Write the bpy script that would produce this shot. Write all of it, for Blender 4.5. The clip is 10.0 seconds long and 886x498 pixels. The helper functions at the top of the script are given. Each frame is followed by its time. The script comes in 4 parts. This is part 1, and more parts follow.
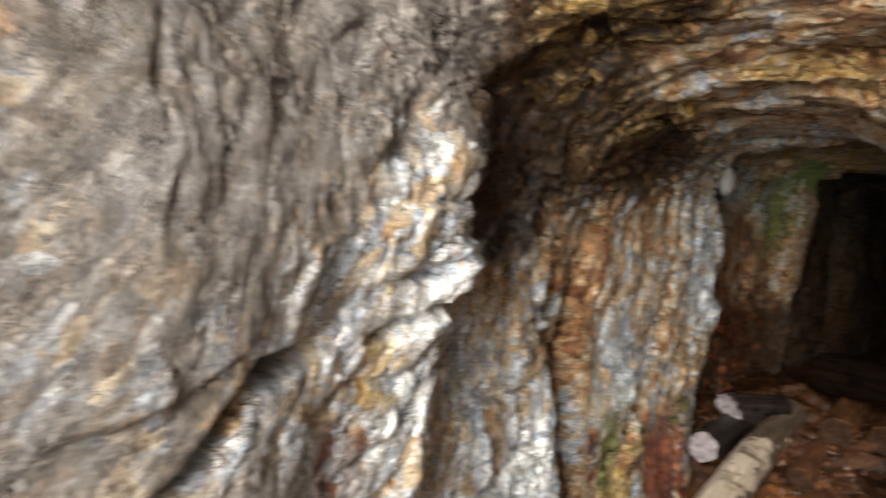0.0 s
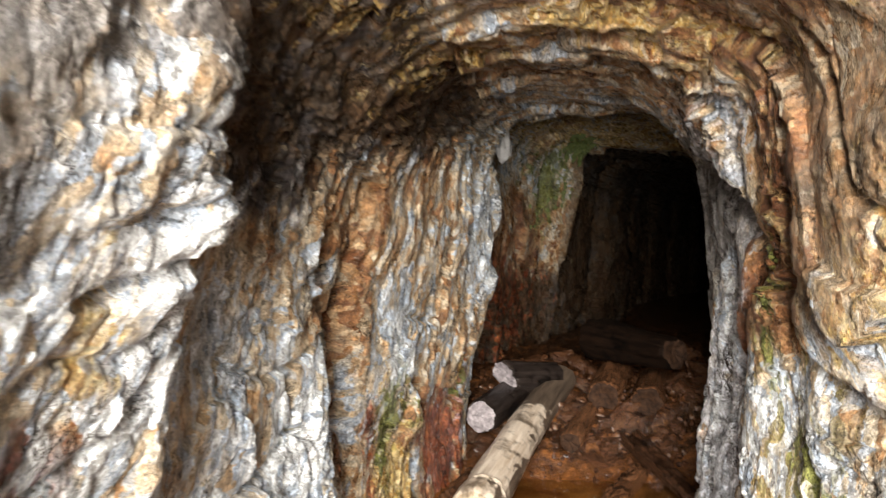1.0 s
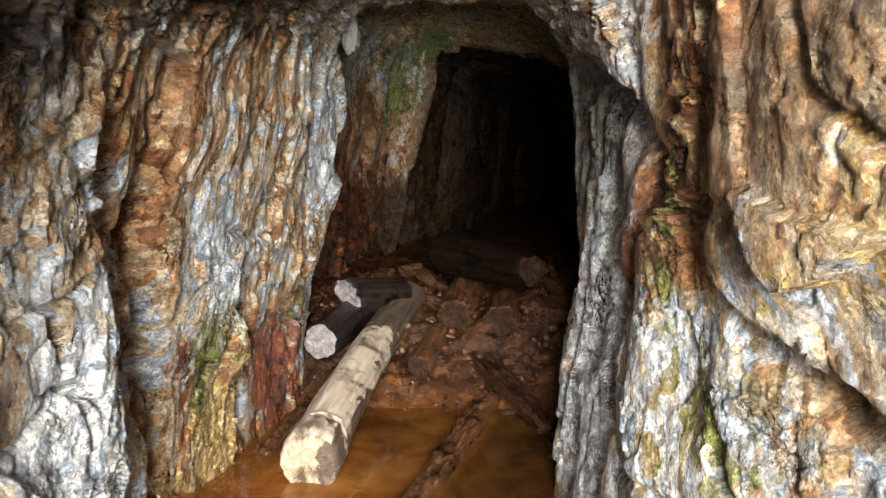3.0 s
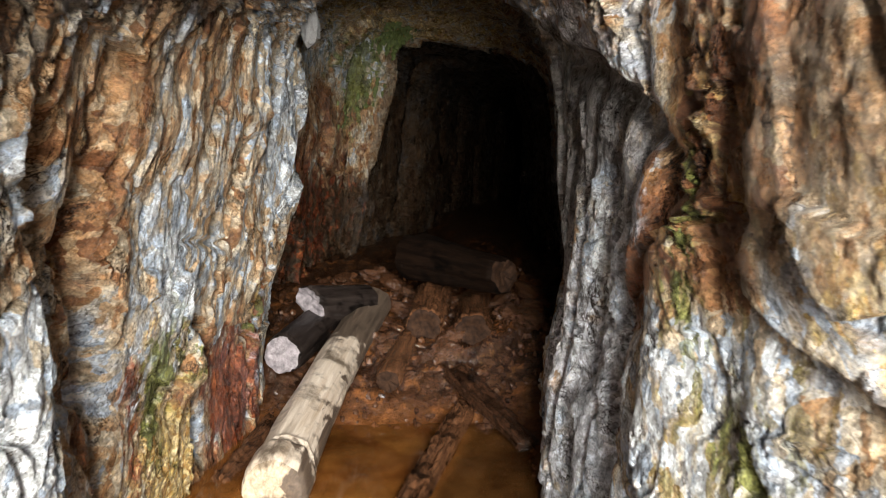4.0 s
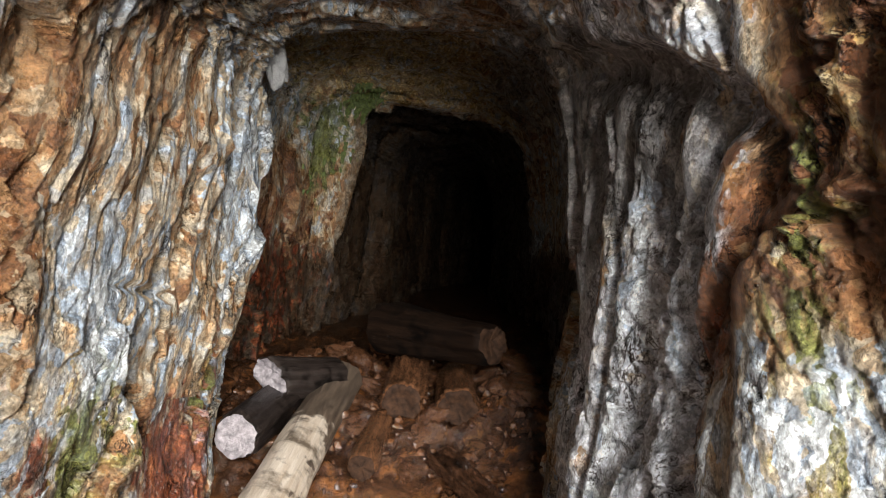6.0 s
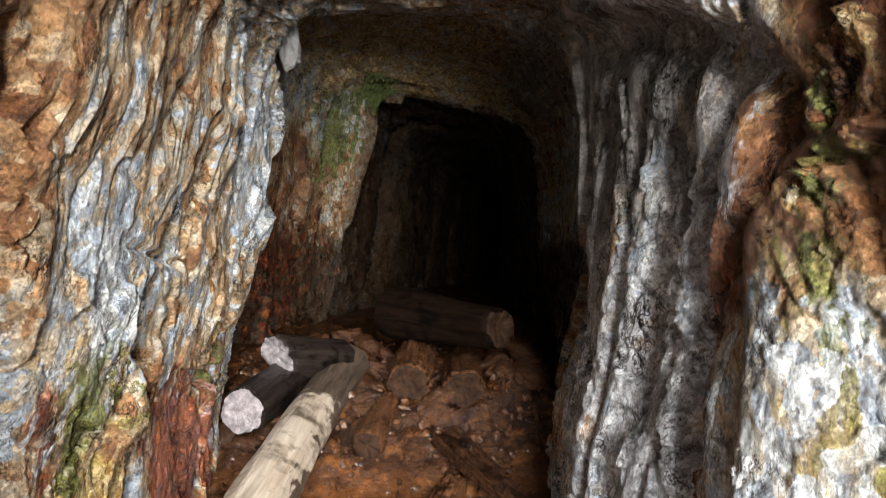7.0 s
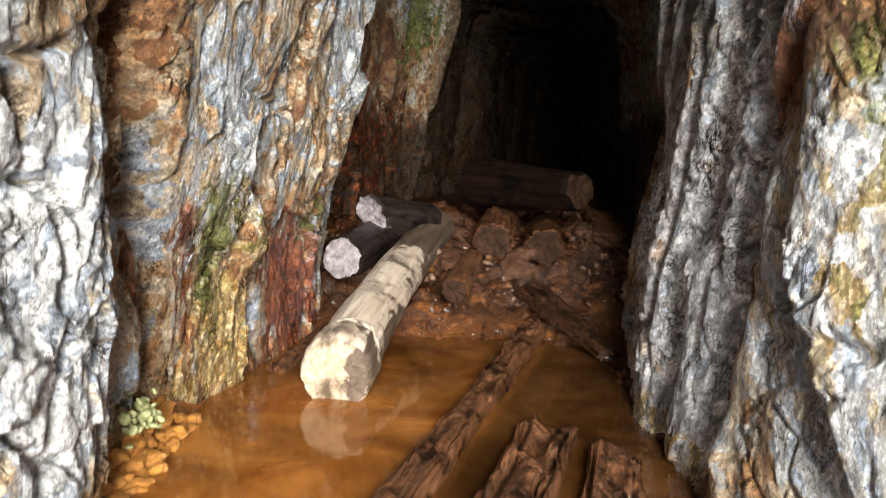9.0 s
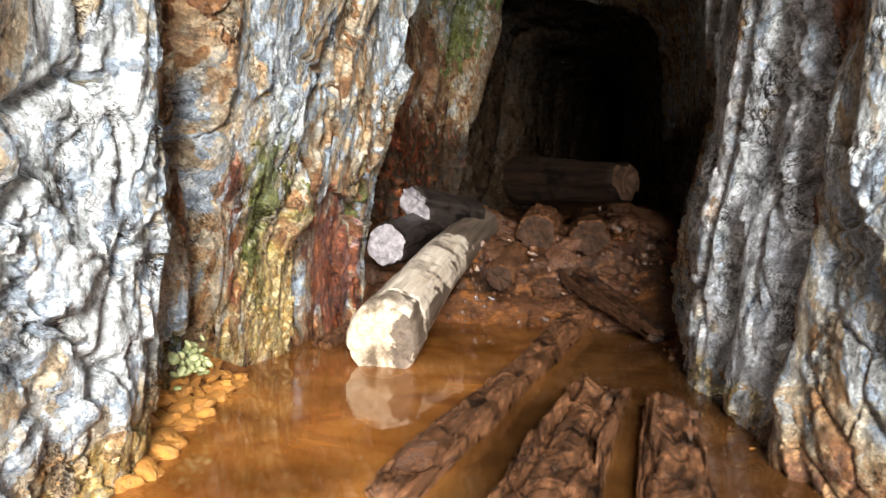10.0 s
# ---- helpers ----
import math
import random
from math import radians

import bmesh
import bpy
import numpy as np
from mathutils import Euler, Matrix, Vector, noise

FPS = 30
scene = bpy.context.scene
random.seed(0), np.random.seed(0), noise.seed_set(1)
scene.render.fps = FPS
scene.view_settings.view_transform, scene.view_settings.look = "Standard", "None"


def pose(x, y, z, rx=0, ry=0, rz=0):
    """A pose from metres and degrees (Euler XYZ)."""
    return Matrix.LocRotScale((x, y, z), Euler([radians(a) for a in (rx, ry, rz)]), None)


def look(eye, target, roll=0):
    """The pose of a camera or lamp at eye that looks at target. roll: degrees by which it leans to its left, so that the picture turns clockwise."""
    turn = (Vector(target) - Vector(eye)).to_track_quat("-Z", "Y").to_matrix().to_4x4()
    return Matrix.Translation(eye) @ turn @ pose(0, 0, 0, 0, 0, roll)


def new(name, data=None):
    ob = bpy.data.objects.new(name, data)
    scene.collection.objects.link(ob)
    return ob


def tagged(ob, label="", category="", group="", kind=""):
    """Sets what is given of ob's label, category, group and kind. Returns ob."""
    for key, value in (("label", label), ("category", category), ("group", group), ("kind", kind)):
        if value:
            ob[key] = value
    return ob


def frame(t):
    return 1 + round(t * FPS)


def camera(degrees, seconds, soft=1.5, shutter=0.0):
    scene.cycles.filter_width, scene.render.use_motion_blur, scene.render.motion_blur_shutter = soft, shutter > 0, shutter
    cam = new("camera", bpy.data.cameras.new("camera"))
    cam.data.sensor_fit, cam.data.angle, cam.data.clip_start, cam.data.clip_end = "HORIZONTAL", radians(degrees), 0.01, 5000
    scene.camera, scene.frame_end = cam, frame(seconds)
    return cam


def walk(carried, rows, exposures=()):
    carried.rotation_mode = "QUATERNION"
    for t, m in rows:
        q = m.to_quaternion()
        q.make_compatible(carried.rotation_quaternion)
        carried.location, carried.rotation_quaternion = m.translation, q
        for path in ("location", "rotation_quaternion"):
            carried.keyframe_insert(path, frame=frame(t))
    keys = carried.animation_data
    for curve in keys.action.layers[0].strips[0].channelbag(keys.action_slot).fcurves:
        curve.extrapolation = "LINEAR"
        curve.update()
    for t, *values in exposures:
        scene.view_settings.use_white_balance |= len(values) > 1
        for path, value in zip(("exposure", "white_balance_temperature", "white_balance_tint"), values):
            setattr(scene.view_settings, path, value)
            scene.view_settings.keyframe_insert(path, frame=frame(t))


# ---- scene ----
cam = camera(57.5, 10.0, soft=1.0, shutter=0.5)
PATH = [
    (0, (0.117, -0.006, 1.133), (-0.78, 1.781, 1.206), -0.5),
    (0.5, (0.069, 0.127, 1.115), (-0.479, 2.049, 1.175), -0.6),
    (1, (0.031, 0.26, 1.088), (-0.349, 2.224, 1.099), -0.7),
    (1.5, (0.024, 0.415, 1.132), (-0.251, 2.395, 1.077), -1.2),
    (2, (0.039, 0.48, 1.124), (-0.12, 2.469, 0.988), -0.6),
    (2.5, (0.018, 0.614, 1.09), (-0.06, 2.601, 0.88), 0.2),
    (4, (-0.082, 0.92, 1.103), (0.032, 2.903, 0.872), 0.7),
    (4.5, (-0.117, 1.117, 1.091), (0.021, 3.102, 0.891), -0.2),
    (5, (-0.161, 1.235, 1.042), (0.024, 3.222, 0.91), -0.5),
    (6.5, (-0.145, 1.344, 0.901), (0.065, 3.333, 0.924), 1.6),
    (7, (-0.154, 1.333, 0.856), (0.044, 3.323, 0.867), 2.0),
    (7.5, (-0.162, 1.32, 0.811), (0.014, 3.311, 0.775), 1.6),
    (8, (-0.174, 1.277, 0.755), (-0.033, 3.269, 0.655), 1.5),
    (8.5, (-0.196, 1.187, 0.729), (-0.134, 3.179, 0.564), 1.4),
    (9, (-0.181, 1.129, 0.681), (-0.17, 3.116, 0.458), 2.0),
    (9.5, (-0.193, 1.124, 0.556), (-0.209, 3.113, 0.346), 2.4),
    (10, (-0.198, 1.134, 0.474), (-0.285, 3.128, 0.349), 1.6),
]
walk(cam, [(t, look(eye, target, roll)) for t, eye, target, roll in PATH], [(0.0, -0.72, 7100, 12), (0.6, -0.2, 7000, 12), (1.5, -0.2, 6950, 12), (2.7, -0.2, 6850, 11), (4.5, -0.12, 6600, 10), (6.5, 0.03, 6500, 10), (8.5, -0.08, 6900, 12), (10.0, 0.22, 6450, 9)])

# ---------------------------------------------------------------- light
world = bpy.data.worlds.new("world")
scene.world = world
world.use_nodes = True
wn = world.node_tree
sky = wn.nodes.new("ShaderNodeTexSky")
sky.sky_type, sky.sun_disc = "NISHITA", False
sky.sun_elevation, sky.sun_rotation = radians(48), radians(200)
wn.links.new(sky.outputs[0], wn.nodes["Background"].inputs[0])
wn.nodes["Background"].inputs[1].default_value = 0.08


def area(name, m, sx, sy, watts, colour):
    la = bpy.data.lights.new(name, "AREA")
    la.shape, la.size, la.size_y, la.energy, la.color = "RECTANGLE", sx, sy, watts, colour
    ob = new(name, la)
    ob.matrix_world = m
    return ob


# daylight at the open mouth behind
area("sky_opening", look((0.3, -3.3, 1.85), (0.0, 3.5, 0.8)), 1.7, 2.8, 1930, (1.0, 0.96, 0.885))

# ---------------------------------------------------------------- noise in numpy


def hash01(ix, iy, iz, seed):
    h = (ix.astype(np.int64) * 374761393 + iy.astype(np.int64) * 668265263 + iz.astype(np.int64) * 2147483647 + seed * 974634777) & 0xFFFFFFFF
    h = ((h ^ (h >> 13)) * 1274126177) & 0xFFFFFFFF
    h = ((h ^ (h >> 16)) * 2246822519) & 0xFFFFFFFF
    return ((h ^ (h >> 15)) & 0xFFFFFF) / float(0xFFFFFF)


def vnoise(p, seed=0):
    """Smooth value noise of points (n, 3), about -1 to 1."""
    i = np.floor(p).astype(np.int64)
    f = p - i
    w = f * f * f * (f * (f * 6 - 15) + 10)
    out = np.zeros(len(p))
    for dx in (0, 1):
        for dy in (0, 1):
            for dz in (0, 1):
                c = hash01(i[:, 0] + dx, i[:, 1] + dy, i[:, 2] + dz, seed)
                k = np.abs(1 - dx - w[:, 0]) * np.abs(1 - dy - w[:, 1]) * np.abs(1 - dz - w[:, 2])
                out += c * k
    return out * 2 - 1


def fbm(p, octaves=4, gain=0.5, seed=0):
    out, a, total = 0, 1.0, 0
    for o in range(octaves):
        out = out + a * vnoise(p * 2.03**o + 17.3 * o, seed + o)
        total += a
        a *= gain
    return out / total


def facets(p, seed=0, tilt=1.0):
    """Broken rock: each cell is a tilted plane of its own height; also the distance to the cell's edge."""
    i = np.floor(p).astype(np.int64)
    best = np.full(len(p), 9.0)
    second = np.full(len(p), 9.0)
    cell = i.copy()
    for dx in (-1, 0, 1):
        for dy in (-1, 0, 1):
            for dz in (-1, 0, 1):
                c = i + (dx, dy, dz)
                d = 0
                for k in range(3):
                    d = d + (p[:, k] - c[:, k] - hash01(c[:, 0], c[:, 1], c[:, 2], seed + k)) ** 2
                near = d < best
                second = np.where(near, best, np.minimum(second, d))
                best = np.where(near, d, best)
                cell[near] = c[near]
    x, y, z = cell.T
    value = hash01(x, y, z, seed + 3) * 2 - 1
    for k in range(3):
        value = value + tilt * (p[:, k] - cell[:, k] - hash01(x, y, z, seed + k)) * (hash01(x, y, z, seed + 4 + k) * 2 - 1)
    return value, np.sqrt(second) - np.sqrt(best)


def smooth(a, b, x):
    t = np.clip((x - a) / (b - a), 0, 1)
    return t * t * (3 - 2 * t)


def knots(x, *pairs):
    """Smooth steps between (place, value) pairs."""
    xs, ys = np.array(pairs, float).T
    n = np.clip(np.searchsorted(xs, x) - 1, 0, len(xs) - 2)
    t = np.clip((x - xs[n]) / (xs[n + 1] - xs[n]), 0, 1)
    t = 0.5 * t + 0.5 * t * t * (3 - 2 * t)
    return ys[n] + (ys[n + 1] - ys[n]) * t


# ---------------------------------------------------------------- materials


def material(name):
    m = bpy.data.materials.new(name)
    m.use_nodes = True
    return m, m.node_tree, m.node_tree.nodes["Principled BSDF"]


def coords(nt, scale=(1, 1, 1), rot=(0, 0, 0)):
    tc = nt.nodes.new("ShaderNodeTexCoord")
    mp = nt.nodes.new("ShaderNodeMapping")
    mp.inputs["Scale"].default_value = scale
    mp.inputs["Rotation"].default_value = rot
    nt.links.new(tc.outputs["Object"], mp.inputs["Vector"])
    return mp.outputs[0]


def noise_tex(nt, vec, scale, detail=6, rough=0.6, distort=0.0):
    n = nt.nodes.new("ShaderNodeTexNoise")
    n.inputs["Scale"].default_value, n.inputs["Detail"].default_value = scale, detail
    n.inputs["Roughness"].default_value, n.inputs["Distortion"].default_value = rough, distort
    nt.links.new(vec, n.inputs["Vector"])
    return n.outputs["Fac"]


def ramp(nt, fac, *stops):
    r = nt.nodes.new("ShaderNodeValToRGB")
    el = r.color_ramp.elements
    while len(el) < len(stops):
        el.new(0.5)
    for e, (pos, col) in zip(el, stops):
        e.position = pos
        e.color = (*col, 1) if len(col) == 3 else col
    nt.links.new(fac, r.inputs[0])
    return r.outputs[0]


def mix(nt, fac, a, b, blend="MIX"):
    m = nt.nodes.new("ShaderNodeMix")
    m.data_type, m.blend_type = "RGBA", blend
    for sock, v in ((m.inputs[0], fac), (m.inputs[6], a), (m.inputs[7], b)):
        if isinstance(v, bpy.types.NodeSocket):
            nt.links.new(v, sock)
        elif isinstance(v, tuple):
            sock.default_value = (*v, 1)
        else:
            sock.default_value = v
    return m.outputs[2]


def mathn(nt, op, a, b=0.0, clamp=False):
    m = nt.nodes.new("ShaderNodeMath")
    m.operation, m.use_clamp = op, clamp
    for sock, v in ((m.inputs[0], a), (m.inputs[1], b)):
        if isinstance(v, bpy.types.NodeSocket):
            nt.links.new(v, sock)
        else:
            sock.default_value = v
    return m.outputs[0]


def bump(nt, height, bsdf, strength=0.5, distance=0.01, under=None):
    b = nt.nodes.new("ShaderNodeBump")
    b.inputs["Strength"].default_value, b.inputs["Distance"].default_value = strength, distance
    nt.links.new(height, b.inputs["Height"])
    if under is not None:
        nt.links.new(under, b.inputs["Normal"])
    if bsdf is not None:
        nt.links.new(b.outputs[0], bsdf.inputs["Normal"])
    return b.outputs[0]


def rock_material():
    m, nt, b = material("foliated_rock")
    plain = coords(nt)

    def attribute(key):
        at = nt.nodes.new("ShaderNodeAttribute")
        at.attribute_name = key
        return at

    def channels(key):
        sep = nt.nodes.new("ShaderNodeSeparateColor")
        nt.links.new(attribute(key).outputs["Color"], sep.inputs[0])
        return sep.outputs

    def stretched(scale):
        mp = nt.nodes.new("ShaderNodeMapping")
        mp.inputs["Scale"].default_value = scale
        nt.links.new(attribute("bedding").outputs["Vector"], mp.inputs["Vector"])
        return mp.outputs[0]

    # across the layers, along them, and drawn out further for thin seams
    streak, long = stretched((1.0, 1.0, 0.5)), stretched((1.0, 1.0, 0.24))
    rust, moss, pale = channels("stains")[:3]
    wine, ochre, dark = channels("minerals_shade")[:3]
    grey, slab, ribs = channels("weathering_shade")[:3]

    def wobbled(vec, amount, scale):
        n = nt.nodes.new("ShaderNodeTexNoise")
        n.inputs["Scale"].default_value, n.inputs["Detail"].default_value = scale, 5
        nt.links.new(plain, n.inputs["Vector"])
        w = nt.nodes.new("ShaderNodeVectorMath")
        w.operation = "MULTIPLY_ADD"
        nt.links.new(n.outputs["Color"], w.inputs[0])
        w.inputs[1].default_value = (amount,) * 3
        nt.links.new(vec, w.inputs[2])
        return w.outputs[0]

    def cells(vec, scale, feature="F1"):
        v = nt.nodes.new("ShaderNodeTexVoronoi")
        v.feature = feature
        v.inputs["Scale"].default_value = scale
        nt.links.new(vec, v.inputs["Vector"])
        return v

    def channel(v, k):
        sep = nt.nodes.new("ShaderNodeSeparateColor")
        nt.links.new(v.outputs["Color"], sep.inputs[0])
        return sep.outputs[k]

    warped = wobbled(streak, 0.10, 10)
    big, small, chip = cells(warped, 12), cells(warped, 36), cells(wobbled(streak, 0.05, 25), 95)
    mid, fine = noise_tex(nt, streak, 30, 9, 0.72, 0.4), noise_tex(nt, plain, 130, 6, 0.7)
    thin = noise_tex(nt, wobbled(long, 0.05, 12), 62, 7, 0.66, 0.3)
    broad = noise_tex(nt, plain, 5, 7, 0.62, 0.6)

    def centred(v, k):
        return mathn(nt, "MULTIPLY", mathn(nt, "SUBTRACT", v, 0.5), k)

    hue = mathn(nt, "ADD", centred(channel(big, 0), 0.40), centred(channel(small, 0), 0.46))
    hue = mathn(nt, "ADD", hue, centred(broad, 1.0))
    hue = mathn(nt, "ADD", hue, centred(thin, 0.4))
    hue = mathn(nt, "ADD", hue, mathn(nt, "MULTIPLY", rust, 0.75))
    hue = mathn(nt, "SUBTRACT", hue, mathn(nt, "MULTIPLY", pale, 0.42))
    hue = mathn(nt, "ADD", hue, 0.275)
    col = ramp(nt, hue, (0.0, (0.70, 0.76, 0.82)), (0.14, (0.36, 0.45, 0.58)), (0.27, (0.44, 0.45, 0.46)), (0.40, (0.52, 0.46, 0.36)), (0.54, (0.42, 0.31, 0.20)), (0.68, (0.36, 0.21, 0.105)), (0.82, (0.235, 0.115, 0.055)), (1.0, (0.13, 0.055, 0.026)))
    breakup = mathn(nt, "ADD", mathn(nt, "MULTIPLY", noise_tex(nt, streak, 13, 9, 0.75, 0.5), 0.75), mathn(nt, "MULTIPLY", channel(small, 1), 0.25))

    def mask(fac, spread=1.0):
        v = mathn(nt, "ADD", fac, centred(breakup, spread))
        return ramp(nt, v, (0.34, (0, 0, 0)), (0.62, (0.92, 0.92, 0.92)))

    # dark brown: the rock's own in places, elsewhere shade put into the colour
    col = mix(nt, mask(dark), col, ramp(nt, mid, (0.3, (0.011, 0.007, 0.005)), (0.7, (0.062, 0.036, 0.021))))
    col = mix(nt, mask(slab, 1.2), col, ramp(nt, noise_tex(nt, plain, 17, 8, 0.7, 0.5), (0.3, (0.07, 0.042, 0.023)), (0.42, (0.165, 0.10, 0.05)), (0.55, (0.20, 0.16, 0.118)), (0.7, (0.33, 0.29, 0.23))))
    col = mix(nt, mask(ribs, 2.0), col, ramp(nt, mid, (0.28, (0.20, 0.21, 0.24)), (0.5, (0.50, 0.53, 0.60)), (0.72, (0.72, 0.75, 0.82))))
    col = mix(nt, mask(ochre, 2.0), col, ramp(nt, channel(chip, 0), (0.1, (0.34, 0.19, 0.05)), (0.5, (0.50, 0.36, 0.13)), (0.9, (0.68, 0.58, 0.34))))
    col = mix(nt, mask(wine, 1.9), col, ramp(nt, mid, (0.3, (0.07, 0.017, 0.010)), (0.5, (0.20, 0.045, 0.020)), (0.7, (0.44, 0.155, 0.06))))
    col = mix(nt, mask(moss, 2.0), col, ramp(nt, fine, (0.3, (0.035, 0.055, 0.012)), (0.7, (0.24, 0.27, 0.085))))
    # dull weathered skin, and grey for the shade on the upper right ribs
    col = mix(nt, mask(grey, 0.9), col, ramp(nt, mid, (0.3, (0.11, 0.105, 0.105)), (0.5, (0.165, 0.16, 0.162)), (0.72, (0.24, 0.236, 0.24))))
    col = mix(nt, 1.0, col, ramp(nt, mid, (0.28, (0.34, 0.32, 0.31)), (0.5, (0.98, 0.98, 0.98)), (0.72, (1.45, 1.43, 1.40))), "MULTIPLY")
    col = mix(nt, 1.0, col, ramp(nt, fine, (0.3, (0.45, 0.44, 0.43)), (0.7, (1.5, 1.5, 1.5))), "MULTIPLY")
    col = mix(nt, 0.75, col, ramp(nt, channel(chip, 1), (0.0, (0.42, 0.40, 0.38)), (1.0, (1.45, 1.45, 1.45))), "MULTIPLY")
    # dark lines in the cracks
    edge = cells(warped, 32, "DISTANCE_TO_EDGE")
    wide = cells(warped, 10, "DISTANCE_TO_EDGE")
    gap = noise_tex(nt, plain, 8, 3, 0.5)
    lines = mathn(nt, "ADD", edge.outputs["Distance"], mathn(nt, "MULTIPLY", gap, 0.225))
    lines2 = mathn(nt, "ADD", wide.outputs["Distance"], mathn(nt, "MULTIPLY", gap, 0.13))
    seams = mathn(nt, "ADD", mathn(nt, "ABSOLUTE", mathn(nt, "SUBTRACT", thin, 0.5)), mathn(nt, "MULTIPLY", gap, 0.10))
    col = mix(nt, 1.0, col, ramp(nt, lines, (0.068, (0.16, 0.12, 0.10)), (0.105, (1, 1, 1))), "MULTIPLY")
    col = mix(nt, 1.0, col, ramp(nt, lines2, (0.045, (0.10, 0.08, 0.06)), (0.065, (1, 1, 1))), "MULTIPLY")
    seamed = ramp(nt, seams, (0.048, (0.11, 0.085, 0.07)), (0.064, (1, 1, 1)))
    col = mix(nt, 1.0, col, mix(nt, ramp(nt, slab, (0.2, (0, 0, 0)), (0.6, (1, 1, 1))), seamed, (1.0, 1.0, 1.0)), "MULTIPLY")
    nt.links.new(col, b.inputs["Base Color"])
    nt.links.new(ramp(nt, dark, (0.2, (0.5,) * 3), (0.7, (0.12,) * 3)), b.inputs["Specular IOR Level"])
    nt.links.new(ramp(nt, noise_tex(nt, plain, 12, 5, 0.6), (0.35, (0.11, 0.11, 0.11)), (0.65, (0.48, 0.48, 0.48))), b.inputs["Roughness"])
    e0 = bump(nt, ramp(nt, lines2, (0.04, (0, 0, 0)), (0.09, (1, 1, 1))), None, 0.8, 0.012)
    e1 = bump(nt, ramp(nt, lines, (0.05, (0, 0, 0)), (0.12, (1, 1, 1))), None, 0.7, 0.008, e0)
    e2 = bump(nt, channel(small, 2), None, 0.8, 0.009, e1)
    e3 = bump(nt, thin, None, 0.7, 0.008, e2)
    e4 = bump(nt, channel(chip, 2), None, 0.8, 0.007, e3)
    e5 = bump(nt, mid, None, 0.8, 0.013, e4)
    bump(nt, fine, b, 1.0, 0.011, e5)
    return m


SIDE = -11.0


def wood_material(name, dark, light, wet=0.5, darker_from=None, gloss=0.5, rim=0.75):
    m, nt, b = material(name)
    b.inputs["Specular IOR Level"].default_value = gloss
    long = coords(nt, (1, 1, 0.08))
    plain = coords(nt)
    grain = noise_tex(nt, long, 45, 8, 0.7, 0.5)
    stain = noise_tex(nt, plain, 7, 6, 0.65, 0.4)
    col = ramp(nt, grain, (0.3, dark), (0.7, light))
    col = mix(nt, ramp(nt, stain, (0.49, (0, 0, 0)), (0.62, (1, 1, 1))), col, tuple(c * 0.35 for c in dark))
    if darker_from is not None:
        # bark, wet stain and painted shade from this far along the timber
        sep = nt.nodes.new("ShaderNodeSeparateXYZ")
        nt.links.new(plain, sep.inputs[0])
        along = mathn(nt, "ADD", sep.outputs[2], mathn(nt, "MULTIPLY", mathn(nt, "SUBTRACT", stain, 0.5), 1.0))
        along = mathn(nt, "MULTIPLY", mathn(nt, "SUBTRACT", along, darker_from), 12, True)
        side = mathn(nt, "ADD", mathn(nt, "MULTIPLY", sep.outputs[0], SIDE), mathn(nt, "MULTIPLY", mathn(nt, "SUBTRACT", noise_tex(nt, coords(nt, (1, 1, 0.5)), 9, 6, 0.6, 0.5), 0.5), 3.2))
        along = mathn(nt, "MAXIMUM", along, mathn(nt, "MULTIPLY", mathn(nt, "SUBTRACT", side, rim), 8, True))
        col = mix(nt, along, col, ramp(nt, grain, (0.3, (0.045, 0.034, 0.027)), (0.7, (0.17, 0.125, 0.092))))
    nt.links.new(col, b.inputs["Base Color"])
    b.inputs["Roughness"].default_value = wet
    bump(nt, noise_tex(nt, plain, 130, 5, 0.65), b, 0.5, 0.005, bump(nt, grain, None, 0.9, 0.012))
    return m


def plain_material(name, dark, light, scale=20, rough=0.6, bumpy=0.5, gloss=0.5):
    m, nt, b = material(name)
    b.inputs["Specular IOR Level"].default_value = gloss
    p = coords(nt)
    n = noise_tex(nt, p, scale, 8, 0.68, 0.2)
    nt.links.new(ramp(nt, n, (0.3, dark), (0.7, light)), b.inputs["Base Color"])
    b.inputs["Roughness"].default_value = rough
    bump(nt, noise_tex(nt, p, scale * 3, 6, 0.65), b, bumpy, 0.008)
    return m


def mud_material():
    m, nt, b = material("rust_mud")
    p = coords(nt)
    n = noise_tex(nt, p, 11, 8, 0.68, 0.3)
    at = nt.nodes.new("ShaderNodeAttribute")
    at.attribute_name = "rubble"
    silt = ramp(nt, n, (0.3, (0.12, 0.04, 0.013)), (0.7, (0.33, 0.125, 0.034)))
    # darker mud of the bank; right of the rail it stands for shade
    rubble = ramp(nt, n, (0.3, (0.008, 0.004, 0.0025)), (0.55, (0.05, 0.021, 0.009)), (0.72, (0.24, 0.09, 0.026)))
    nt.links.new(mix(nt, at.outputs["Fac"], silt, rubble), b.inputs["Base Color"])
    b.inputs["Roughness"].default_value = 0.22
    bump(nt, noise_tex(nt, p, 70, 6, 0.7), b, 0.8, 0.012, bump(nt, n, None, 0.7, 0.03))
    return m


